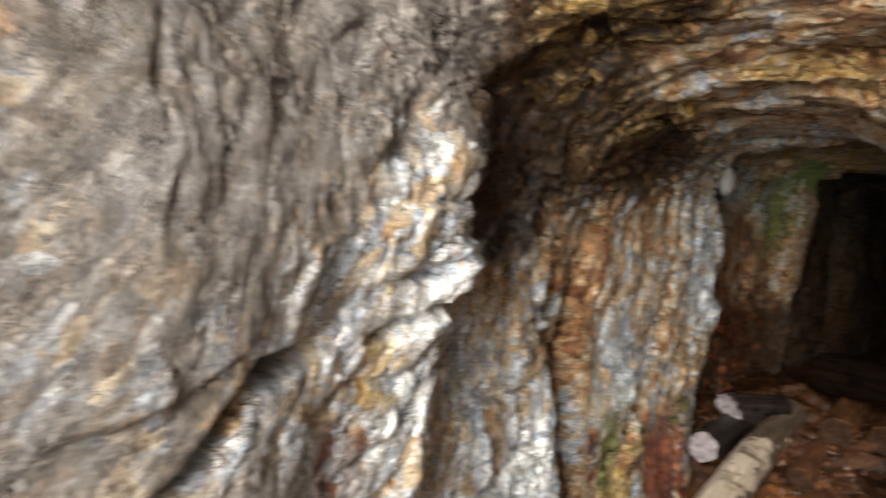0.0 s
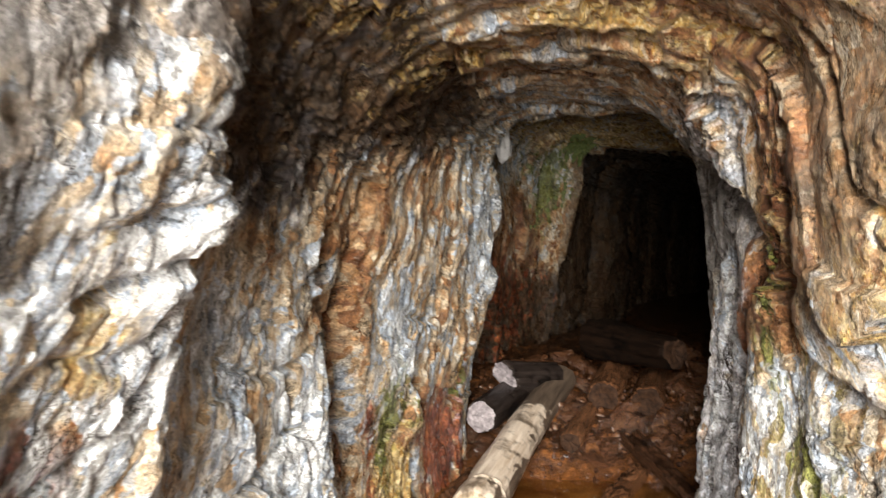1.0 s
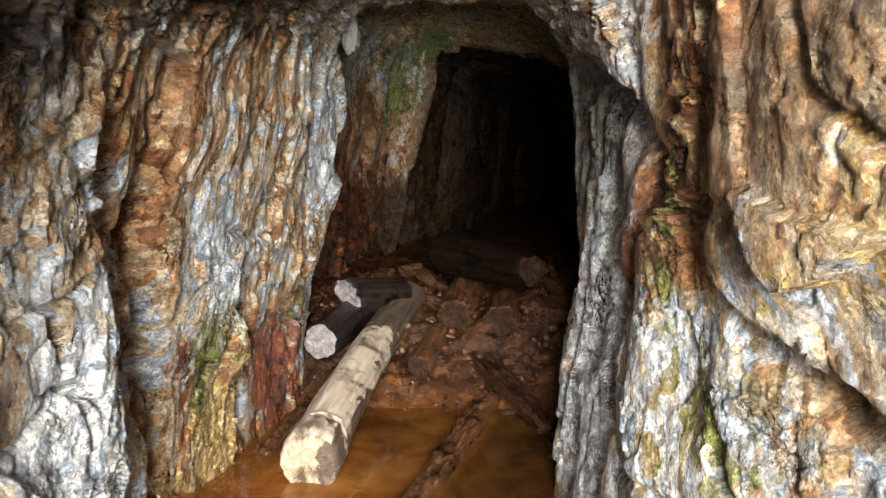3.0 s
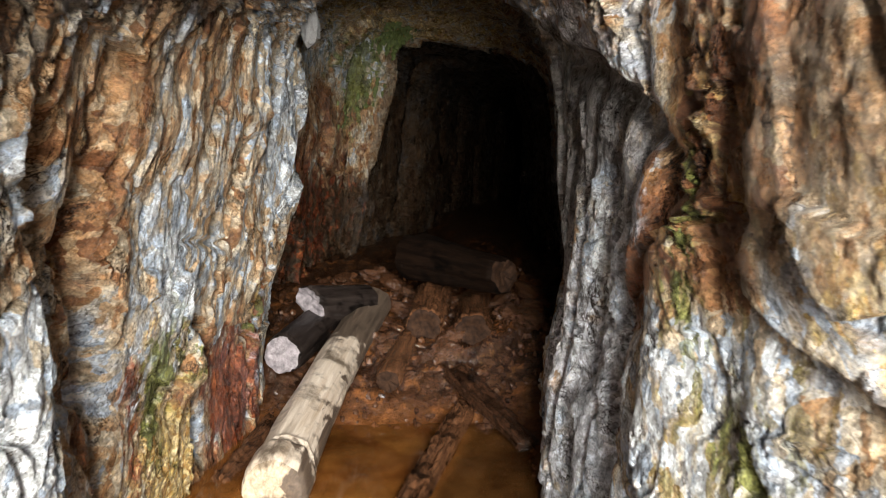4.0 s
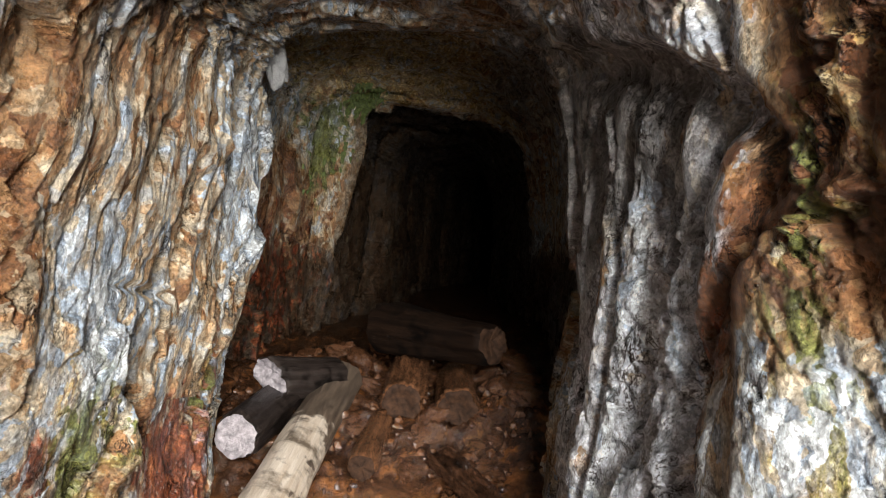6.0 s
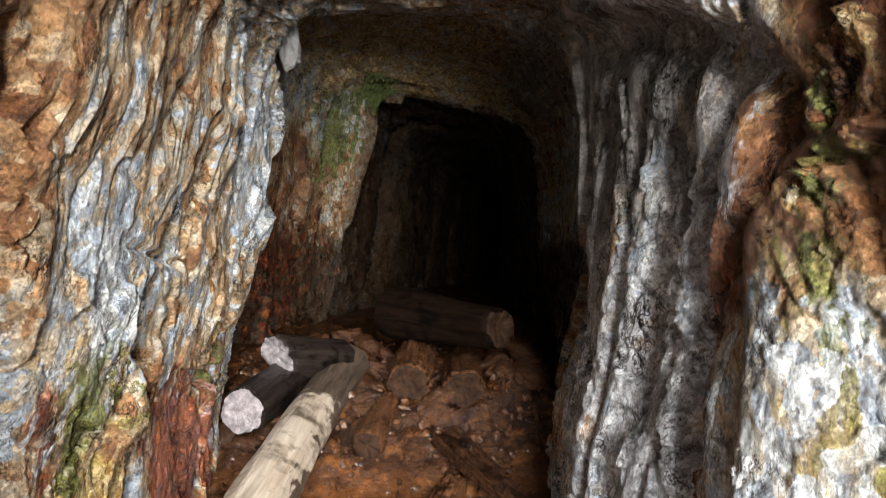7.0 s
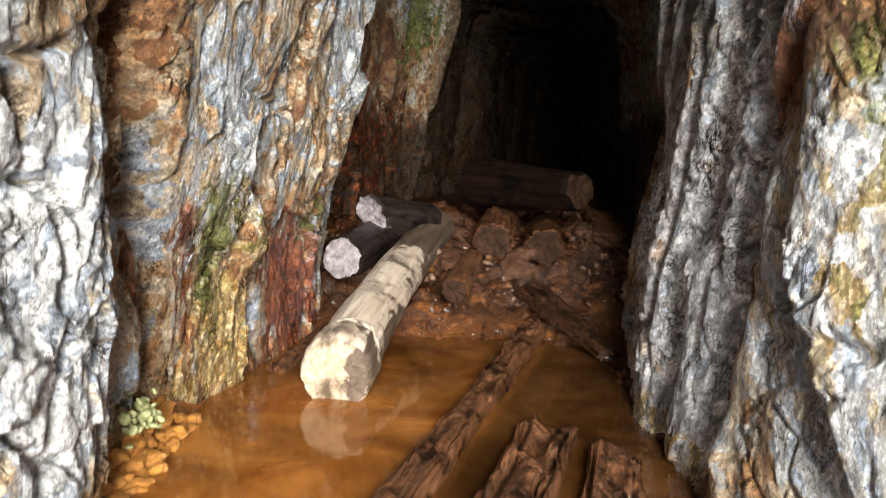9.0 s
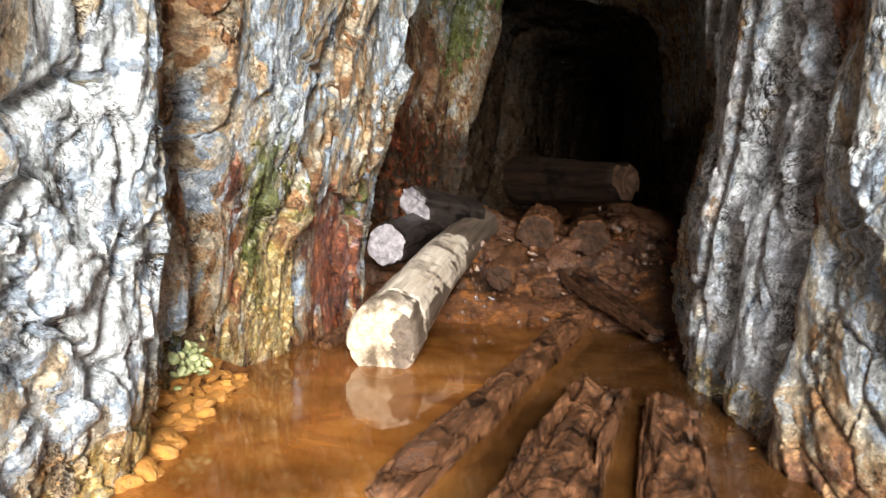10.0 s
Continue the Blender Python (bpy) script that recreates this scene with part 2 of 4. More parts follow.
def water_material():
    m = bpy.data.materials.new("rusty_water")
    m.use_nodes = True
    nt = m.node_tree
    nt.nodes.remove(nt.nodes["Principled BSDF"])
    out = nt.nodes["Material Output"]
    clear, gloss, mx, fr = (nt.nodes.new(k) for k in ("ShaderNodeBsdfTransparent", "ShaderNodeBsdfGlossy", "ShaderNodeMixShader", "ShaderNodeFresnel"))
    clear.inputs[0].default_value = (0.93, 0.82, 0.66, 1)
    gloss.inputs["Roughness"].default_value = 0.03
    fr.inputs["IOR"].default_value = 1.33
    b = nt.nodes.new("ShaderNodeBump")
    b.inputs["Strength"].default_value, b.inputs["Distance"].default_value = 0.15, 0.004
    nt.links.new(noise_tex(nt, coords(nt), 7, 3, 0.5), b.inputs["Height"])
    nt.links.new(b.outputs[0], gloss.inputs["Normal"])
    nt.links.new(b.outputs[0], fr.inputs["Normal"])
    silt, murk = nt.nodes.new("ShaderNodeBsdfDiffuse"), nt.nodes.new("ShaderNodeMixShader")
    cloud = noise_tex(nt, coords(nt), 4, 6, 0.6, 0.8)
    # attribute that darkens the water: murk, and shade put into the colour
    at = nt.nodes.new("ShaderNodeAttribute")
    at.attribute_name = "silt"
    gold = ramp(nt, cloud, (0.35, (0.27, 0.085, 0.018)), (0.65, (0.56, 0.225, 0.05)))
    nt.links.new(mix(nt, at.outputs["Fac"], gold, ramp(nt, cloud, (0.35, (0.05, 0.024, 0.009)), (0.65, (0.12, 0.055, 0.018)))), silt.inputs[0])
    nt.links.new(ramp(nt, noise_tex(nt, coords(nt), 3, 4, 0.5), (0.35, (0.35,) * 3), (0.65, (0.75,) * 3)), murk.inputs[0])
    nt.links.new(clear.outputs[0], murk.inputs[1])
    nt.links.new(silt.outputs[0], murk.inputs[2])
    nt.links.new(fr.outputs[0], mx.inputs[0])
    nt.links.new(murk.outputs[0], mx.inputs[1])
    nt.links.new(gloss.outputs[0], mx.inputs[2])
    nt.links.new(mx.outputs[0], out.inputs["Surface"])
    return m


ROCK = rock_material()
MUD = mud_material()
WATER = water_material()
PALE_WOOD = wood_material("pale_debarked_wood", (0.44, 0.34, 0.25), (0.80, 0.72, 0.63), 0.4, 0.98)
GREY_WOOD = wood_material("wet_grey_wood", (0.006, 0.0045, 0.004), (0.036, 0.027, 0.024), 0.3, None, 0.3)
RUST_WOOD = wood_material("rust_crusted_wood", (0.028, 0.014, 0.009), (0.22, 0.10, 0.048), 0.18)
BROWN_WOOD = wood_material("dark_soaked_wood", (0.012, 0.006, 0.004), (0.075, 0.034, 0.018), 0.25)
CUT_WOOD = plain_material("cut_wood_face", (0.05, 0.045, 0.054), (0.36, 0.33, 0.355), 30, 0.35, 0.9)
CREAM_WOOD = wood_material("cream_cut_wood", (0.26, 0.18, 0.11), (0.66, 0.57, 0.44), 0.4, 9.0, 0.5, 0.3)
# brown wood taken down to near black for the shade on the back log
BLACK_WOOD = wood_material("shaded_wet_wood", (0.002, 0.0011, 0.0008), (0.014, 0.007, 0.004), 0.6, None, 0.1)
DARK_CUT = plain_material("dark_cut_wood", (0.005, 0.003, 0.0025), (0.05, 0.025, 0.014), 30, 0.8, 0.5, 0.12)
STONE = plain_material("rusty_stone", (0.010, 0.005, 0.004), (0.125, 0.052, 0.022), 16, 0.25, 0.7)
CRUST = plain_material("orange_iron_crust", (0.26, 0.085, 0.016), (0.68, 0.34, 0.08), 40, 0.4, 0.6)
EARTH = plain_material("hillside_earth", (0.07, 0.05, 0.03), (0.2, 0.15, 0.09), 3, 0.9, 0.5)

# ---------------------------------------------------------------- the adit

# how far the walls stand from the middle line, at heights of 0.3, 0.85, 1.25 and 1.65 m, along the adit


def left_wall(s, z):
    low = knots(s, (-1.5, -1.0), (1.0, -0.86), (1.8, -0.84), (2.2, -0.76), (2.45, -0.77), (2.83, -0.83), (3.24, -0.79), (3.6, -0.72), (4.1, -0.67), (4.4, -0.66), (4.55, -0.8), (5.2, -0.85), (5.9, -0.68), (6.6, -0.52), (6.74, -0.38), (6.82, -0.38), (6.95, -0.5), (9, 0.2), (16.5, 2.4))
    mid = knots(s, (-1.5, -0.95), (0.9, -0.66), (1.16, -0.70), (1.45, -0.65), (1.65, -0.75), (1.82, -0.79), (2.05, -0.745), (2.6, -0.76), (3.0, -0.76), (3.12, -0.714), (3.47, -0.655), (4.0, -0.61), (4.4, -0.56), (4.5, -0.62), (4.65, -0.85), (5.2, -0.85), (5.9, -0.63), (6.6, -0.48), (6.74, -0.28), (6.82, -0.29), (6.95, -0.45), (9, 0.25), (16.5, 2.4))
    high = knots(s, (-1.5, -0.95), (0.9, -0.60), (1.1, -0.60), (1.44, -0.54), (1.62, -0.68), (2.19, -0.72), (2.67, -0.70), (2.98, -0.675), (3.26, -0.62), (4.0, -0.54), (4.42, -0.495), (4.52, -0.55), (4.7, -0.8), (5.2, -0.8), (5.9, -0.58), (6.6, -0.44), (6.74, -0.18), (6.82, -0.2), (6.95, -0.4), (9, 0.28), (16.5, 2.4))
    top = knots(s, (-1.5, -0.9), (0.9, -0.70), (1.4, -0.68), (1.9, -0.69), (2.7, -0.59), (4.4, -0.53), (4.52, -0.57), (4.75, -0.78), (5.9, -0.62), (6.6, -0.42), (6.74, -0.09), (6.82, -0.12), (6.95, -0.35), (9, 0.3), (16.5, 2.4))
    a, b, c = smooth(0.3, 0.85, z), smooth(0.85, 1.25, z), smooth(1.25, 1.65, z)
    return low + (mid - low) * a + (high - mid) * b + (top - high) * c


def right_wall(s, z):
    low = knots(s, (-1.5, 2.7), (0.0, 1.75), (1.0, 0.98), (1.8, 0.52), (2.2, 0.40), (2.44, 0.355), (2.8, 0.345), (3.1, 0.34), (3.25, 0.36), (3.5, 0.415), (3.9, 0.51), (4.2, 0.60), (5, 0.8), (6.5, 1.05), (9, 1.25), (16.5, 3.4))
    mid = knots(s, (-1.5, 2.7), (0.0, 1.75), (1.0, 0.95), (1.78, 0.58), (2.1, 0.47), (2.16, 0.48), (2.4, 0.41), (2.65, 0.385), (2.95, 0.38), (3.15, 0.40), (3.36, 0.425), (3.6, 0.49), (3.9, 0.65), (5, 0.85), (6.5, 1.05), (9, 1.25), (16.5, 3.4))
    high = knots(s, (-1.5, 2.7), (0.0, 1.7), (1.0, 0.9), (1.8, 0.5), (1.9, 0.475), (2.4, 0.44), (2.68, 0.395), (3.0, 0.405), (3.36, 0.43), (3.63, 0.475), (3.9, 0.65), (5, 0.85), (6.5, 1.05), (9, 1.25), (16.5, 3.4))
    top = knots(s, (-1.5, 2.7), (0.0, 1.7), (1.0, 0.9), (2.0, 0.6), (2.5, 0.50), (3.0, 0.43), (3.6, 0.47), (4.0, 0.68), (5, 0.85), (6.5, 1.05), (9, 1.25), (16.5, 3.4))
    a, b, c = smooth(0.3, 0.85, z), smooth(0.85, 1.25, z), smooth(1.25, 1.65, z)
    return low + (mid - low) * a + (high - mid) * b + (top - high) * c


def roof(s):
    return knots(s, (-1.5, 2.9), (0.9, 2.7), (1.15, 2.3), (1.35, 1.80), (1.6, 1.72), (2.1, 1.685), (2.35, 1.66), (2.8, 1.69), (3.5, 1.73), (4.4, 1.80), (4.75, 1.85), (5.2, 2.06), (5.6, 2.15), (6.2, 2.04), (6.6, 1.95), (6.74, 1.89), (6.82, 1.89), (6.95, 2.02), (9, 1.97), (16.5, 1.9))


STEP = 0.006
SS = np.concatenate([np.arange(-1.4, 0.7, 0.03), np.arange(0.7, 4.7, STEP), np.arange(4.7, 7.0, 0.02), np.arange(7.0, 16.3, 0.06)])
NV = int(4.3 / STEP)
VV = np.linspace(0, 1, NV)
V1, V2, SHOULDER = 0.3, 0.7, 1.05


def tube():
    """The bare shape: walls up to the shoulder, then a round-cornered roof."""
    s, v = np.meshgrid(SS, VV, indexing="ij")
    z_wall = np.where(v < 0.5, -0.18 + (SHOULDER + 0.18) * v / V1, -0.18 + (SHOULDER + 0.18) * (1 - v) / (1 - V2))
    phi = np.pi * np.clip((v - V1) / (V2 - V1), 0, 1)
    n = 2 / (2.7 + (2.2 * smooth(2.35, 3.1, s) + 9 * smooth(6.5, 6.7, s) * smooth(7.4, 7.0, s)) * (v < 0.5))
    side = np.sign(np.cos(phi)) * np.abs(np.cos(phi)) ** n
    up = np.abs(np.sin(phi)) ** n
    z = np.where((v >= V1) & (v <= V2), SHOULDER + up * (roof(s) - SHOULDER), z_wall)
    lw, rw = left_wall(s, z), right_wall(s, z)
    uc = 0.5 * (left_wall(s, 0 * s + SHOULDER) + right_wall(s, 0 * s + SHOULDER))
    u = np.where(side > 0, uc + side * (lw - uc), uc - side * (rw - uc))
    return np.stack([u, s, z], -1)


def inward(grid):
    """Normals that point into the adit."""
    a = np.gradient(grid, axis=0)
    b = np.gradient(grid, axis=1)
    n = np.cross(a, b)
    n /= np.linalg.norm(n, axis=-1, keepdims=True) + 1e-9
    return n


def spot(s, z, cs, cz, rs, rz, lean=0.0):
    """A soft patch round (cs, cz); lean: metres along s for each metre up."""
    return np.exp(-(((s - cs - lean * (z - cz)) / rs) ** 2) - ((z - cz) / rz) ** 2)


def groove(s, z, points, width, sharp=False):
    """A line through (s, z) points: a soft hollow, or a sharp crease."""
    d = np.full(s.shape, 9.0)
    for (s0, z0), (s1, z1) in zip(points, points[1:]):
        t = np.clip(((s - s0) * (s1 - s0) + (z - z0) * (z1 - z0)) / ((s1 - s0) ** 2 + (z1 - z0) ** 2), 0, 1)
        d = np.minimum(d, np.hypot(s - s0 - t * (s1 - s0), z - z0 - t * (z1 - z0)))
    return np.exp(-d / width) if sharp else np.exp(-((d / width) ** 2))


GRID = tube()
U, S, Z = GRID[..., 0], GRID[..., 1], GRID[..., 2]
ISLEFT = np.broadcast_to((VV < 0.46)[None, :], S.shape)
LW, RW = smooth(0.52, 0.40, VV)[None, :] + 0 * S, smooth(0.48, 0.60, VV)[None, :] + 0 * S
TOP = 1 - np.maximum(LW * smooth(0.42, 0.34, VV)[None, :], RW * smooth(0.58, 0.66, VV)[None, :])


def turned(s, z, angle, s0, z0):
    """(s, z) turned about a point, so that a bedding that leans becomes upright."""
    c, n = np.cos(angle), np.sin(angle)
    return s0 + c * (s - s0) - n * (z - z0), z0 + n * (s - s0) + c * (z - z0)


def bedding():
    """Coordinates that follow the layers of the rock: across them (w) and along them (l)."""
    p = GRID.reshape(-1, 3)
    warp = np.stack([fbm(p * 2.6, 3, seed=11), fbm(p * 2.6 + 31, 3, seed=12), fbm(p * 2.6 + 57, 3, seed=13)], 1)
    q = p + 0.05 * warp
    left = ISLEFT.ravel()
    s, z = q[:, 1], q[:, 2]
    # upright along the left wall, folded by the mouth, leaning on the right
    ls, lz = turned(s, z, radians(4) + radians(34) * (s < 1.62), 1.6, 0.9)
    rs, rz = turned(s, z, radians(-14) + radians(34) * (s + 0.17 * (z - 0.6) < 2.53), 2.4, 0.8)
    return q, np.where(left, ls, rs), np.where(left, lz, rz)


BED_Q, BED_W, BED_L = bedding()


def relief():
    p, q, w, l = GRID.reshape(-1, 3), BED_Q, BED_W, BED_L
    left, top = ISLEFT.ravel(), TOP.ravel()
    s, z = q[:, 1], q[:, 2]
    right = RW.ravel()
    slab = right * smooth(2.58, 2.46, s + 0.17 * (z - 0.6))
    ribbed = (~left) * smooth(2.5, 2.62, s + 0.17 * (z - 0.6)) * smooth(3.9, 3.4, s) * (1 - top)
    door = left * np.exp(-(((p[:, 1] - 6.74) / 0.12) ** 2))
    mouth = left * smooth(1.3, 1.05, p[:, 1])
    blocky = left * smooth(2.6, 2.35, s) * smooth(1.6, 1.75, s)
    # how strong the long layers and the scales are
    layers = np.clip((1 - top) * (1 - 0.95 * slab) * (1 - 0.55 * ribbed) * (1 - 0.85 * door) * (1 - 0.7 * mouth) * (1 - 0.6 * blocky), 0, 1)
    drip = right * smooth(2.05, 2.2, s) * smooth(0.8, 1.0, z) * slab
    calm = 1 - 0.6 * mouth - 0.75 * door - 0.6 * slab + 0.5 * drip - 0.5 * ribbed
    iso = np.clip(top + slab + 0.7 * blocky + 0.5 * ribbed, 0, 1)
    wob = np.stack([fbm(p * 11, 2, seed=14), fbm(p * 11 + 5, 2, seed=15), fbm(p * 11 + 9, 2, seed=16)], 1) * 0.010
    wq, lq, x = w + wob[:, 0], l + wob[:, 1], q[:, 0] + wob[:, 2]
    f0, _ = facets(np.stack([q[:, 0] * 2.2, w * 2.6, l * 1.6], 1), 30)
    f1, e1 = facets(np.stack([x * 5, wq * 7.5, lq * (3.4 + 2.8 * iso)], 1), 40, 1.0)
    f2, e2 = facets(np.stack([x * 10, wq * 19, lq * (8.5 + 8 * iso)], 1), 60, 1.0)
    f3, _ = facets(np.stack([x * 24, wq * 46, lq * (24 + 18 * iso)], 1), 80, 1.0)
    ledges = 0
    for k, a, seed in ((5.0, 0.006, 1), (11.0, 0.003, 2)):
        # thin beds that break off one before the other
        ph = w * k + 1.5 * fbm(np.stack([p[:, 0], w, l], 1) * k * 0.36, 4, 0.6, seed=20 + seed)
        saw = ph - np.floor(ph)
        c = np.floor(ph).astype(np.int64)
        h, h2 = (hash01(c + i, c * 0 + seed, c * 0, 7) for i in (0, 1))
        ledges = ledges + a * ((h + (h2 - h) * smooth(0.93, 1.0, saw)) - 0.5)
    patch1 = 0.3 + 1.1 * smooth(-0.45, 0.45, fbm(p * 2.7, 2, seed=17))
    patch2 = 0.2 + 1.2 * smooth(-0.4, 0.4, fbm(p * 4.3, 2, seed=18))
    streaks = fbm(np.stack([x * 14, wq * 36, lq * 10], 1), 4, 0.65, seed=19)
    pits = fbm(p * 21, 4, 0.6, seed=25)
    d = calm * (ledges * layers * patch1 + 0.022 * f0 + 0.016 * f1 * patch2 + 0.0075 * f2 * patch1 * (1 + drip)) + 0.0036 * f3 * patch2 * (1 - 0.4 * mouth - 0.3 * slab + 1.2 * drip)
    d += 0.0034 * streaks * layers + 0.004 * pits * iso * (1 - 0.5 * slab - 0.8 * ribbed) + 0.016 * fbm(p * 3.1, 3, seed=5) + 0.022 * slab * f0
    # open joints: long ones that wander along the layers, short ones round the scales
    seam = np.abs(fbm(np.stack([x * 3, wq * 6.5, lq * 1.6], 1), 4, 0.6, seed=26))
    crack = fbm(p * 5, 2, seed=7)
    d -= 0.020 * np.exp(-((seam / 0.018) ** 2)) * layers * smooth(-0.05, 0.3, crack)
    d -= 0.014 * np.exp(-e1 / 0.028) * smooth(-0.1, 0.3, crack) + 0.0055 * np.exp(-e2 / 0.05) * patch2
    return d.reshape(S.shape)


def features():
    """Single forms: clefts, ledges and bulges."""
    d = np.zeros(S.shape)
    left, right = LW, RW
    grid = GRID.reshape(-1, 3)
    jitter = (0.035 * fbm(grid * 7, 3, seed=73) + 0.012 * fbm(grid * 24, 2, seed=74)).reshape(S.shape)
    T = S + jitter
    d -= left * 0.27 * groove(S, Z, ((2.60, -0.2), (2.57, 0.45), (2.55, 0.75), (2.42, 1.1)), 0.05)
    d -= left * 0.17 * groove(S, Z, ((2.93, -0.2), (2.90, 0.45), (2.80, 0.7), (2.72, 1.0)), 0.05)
    d -= left * 0.08 * spot(S, Z, 2.72, 0.8, 0.13, 0.35)
    d += left * 0.05 * spot(S, Z, 2.36, 0.4, 0.12, 0.5)
    d += left * 0.015 * spot(S, Z, 1.5, 1.2, 0.11, 0.25)
    d -= left * 0.06 * groove(T, Z, ((2.70, 0.98), (2.72, 1.12), (2.69, 1.2)), 0.018)
    # a pocket in the pillar's foot with a lump of rock under it
    d -= left * 0.09 * groove(T, Z, ((3.40, 0.62), (3.47, 0.54), (3.54, 0.40), (3.58, 0.1)), 0.03)
    d += left * 0.035 * spot(S, Z, 3.42, 0.43, 0.06, 0.10)
    d -= left * 0.05 * groove(T, Z, ((3.36, 0.52), (3.34, 0.3)), 0.016)
    d -= left * 0.03 * groove(T, Z, ((3.22, 0.86), (3.40, 0.83), (3.62, 0.80)), 0.014)
    d -= left * 0.05 * groove(T, Z, ((3.52, 0.92), (3.57, 0.72), (3.62, 0.5)), 0.018)
    # grey ribs of the right wall: uneven columns between wandering joints
    for depth, width, line in (
        (0.095, 0.045, ((2.58, 1.22), (2.64, 1.05), (2.67, 0.68), (2.70, 0.4), (2.72, 0.1))),
        (0.045, 0.028, ((2.72, 1.24), (2.745, 1.0), (2.80, 0.7), (2.83, 0.3))),
        (0.120, 0.055, ((2.80, 1.30), (2.84, 1.05), (2.89, 0.8), (2.97, 0.5), (3.02, 0.0))),
        (0.050, 0.030, ((2.98, 1.36), (3.02, 1.1), (3.08, 0.75), (3.14, 0.3))),
        (0.075, 0.045, ((3.16, 1.40), (3.20, 1.05), (3.24, 0.75), (3.30, 0.2))),
    ):
        d -= right * depth * groove(S + 0.35 * jitter, Z, line, width, True)
    # the columns are broken into blocks with flat faces
    block, _ = facets(np.stack([grid[:, 0] * 4, grid[:, 1] * 9 + 2.2 * grid[:, 2], grid[:, 2] * 6 - 1.4 * grid[:, 1]], 1), 76, 1.2)
    zone = right * smooth(2.58, 2.66, S + 0.17 * (Z - 0.6)) * smooth(3.7, 3.4, S) * smooth(1.6, 1.35, Z)
    d += zone * (0.009 * block).reshape(S.shape)
    d -= left * 0.09 * groove(S, Z, ((0.5, 0.72), (0.8, 0.86), (0.93, 0.99), (1.08, 1.02)), 0.018)
    d -= left * 0.022 * groove(T, Z + 0.5 * jitter, ((1.02, 1.25), (1.22, 1.27), (1.38, 1.28), (1.52, 1.31)), 0.009)
    d -= left * 0.04 * groove(T, Z, ((1.25, 1.02), (1.38, 1.05), (1.46, 1.08), (1.55, 1.10)), 0.014)
    # folded beds stepping down towards the mouth
    for line in (((1.5, 1.22), (1.38, 1.15), (1.22, 1.12), (1.08, 1.04)), ((1.46, 0.98), (1.34, 0.93), (1.22, 0.95), (1.08, 0.86)), ((1.44, 0.88), (1.3, 0.80), (1.15, 0.74))):
        d -= left * 0.022 * groove(T, Z + 0.6 * jitter, line, 0.013)
    # angular blocks of the pale wall beside the cleft
    for line in (((1.95, 0.53), (2.12, 0.57), (2.22, 0.62), (2.35, 0.58)), ((2.2, 0.8), (2.3, 0.5), (2.26, 0.2)), ((2.08, 0.5), (2.12, 0.3), (2.3, 0.22)), ((1.9, 0.85), (2.1, 0.78), (2.35, 0.83))):
        d -= left * 0.03 * groove(T, Z + jitter, line, 0.011)
    # the stone that hangs at the pillar's head
    d -= left * 0.10 * spot(S, Z, 4.66, 1.46, 0.10, 0.06)
    d += left * 0.05 * spot(S, Z, 4.3, 1.0, 0.12, 0.12)
    d -= right * 0.034 * groove(T, Z, ((2.66, 0.05), (2.62, 0.5), (2.64, 0.74), (2.54, 0.85), (2.48, 0.95), (2.47, 1.06)), 0.028)
    d -= right * 0.018 * groove(S, Z, ((2.5, 0.40), (2.37, 0.41), (2.3, 0.43), (2.1, 0.43)), 0.016)
    # the brow that overhangs the ribs
    brow = Z - np.interp(S, (2.3, 2.42, 2.47, 2.67, 3.0, 3.35, 3.6), (1.06, 1.13, 1.19, 1.29, 1.38, 1.47, 1.52)) + 0.6 * jitter
    along = smooth(2.36, 2.46, S) * smooth(3.6, 3.3, S)
    d += right * along * (0.035 * smooth(-0.015, 0.02, brow) * smooth(0.4, 0.15, brow) - 0.04 * np.exp(-(((brow + 0.06) / 0.05) ** 2)))
    deep = S / 1.15 + 0.3 * fbm(grid * 0.8, 2, seed=72).reshape(S.shape)
    deep = deep - np.floor(deep)
    d += 0.13 * (smooth(0.0, 0.25, deep) * smooth(1.0, 0.9, deep) - 0.5) * smooth(7.0, 7.6, S)
    # the slanting ledge of the slab by the mouth, and the cleft over it
    step = Z - (0.73 + 0.42 * (S - 1.73)) + 0.02 * fbm(grid * 6, 2, seed=71).reshape(S.shape)
    near = smooth(2.2, 2.08, S)
    d += right * 0.034 * smooth(-0.006, 0.006, step) * near * smooth(0.6, 0.2, step)
    d -= right * 0.035 * np.exp(-((step + 0.045) / 0.035) ** 2) * near
    d -= right * 0.035 * groove(T, Z, ((2.0, 1.6), (1.91, 1.36), (1.85, 1.2), (1.75, 1.11), (1.6, 1.02)), 0.013)
    d -= right * 0.03 * groove(T, Z, ((2.1, 0.62), (2.0, 0.5), (1.95, 0.35)), 0.016)
    d += right * 0.03 * spot(S, Z, 1.95, 0.95, 0.16, 0.10)
    return d


DISP = relief()
for n in range(7):
    # soften where one bedding meets the other
    soft = (DISP + np.roll(DISP, 1, 0) + np.roll(DISP, -1, 0) + np.roll(DISP, 2, 0) + np.roll(DISP, -2, 0)) / 5
    near = np.maximum(np.exp(-(((S - 1.63) / 0.08) ** 2)) * LW, np.exp(-(((S + 0.17 * (Z - 0.6) - 2.53) / 0.05) ** 2)) * RW)
    DISP = DISP + (soft - DISP) * near
DISP = DISP + features()
ROCKS = GRID + inward(GRID) * DISP[..., None]


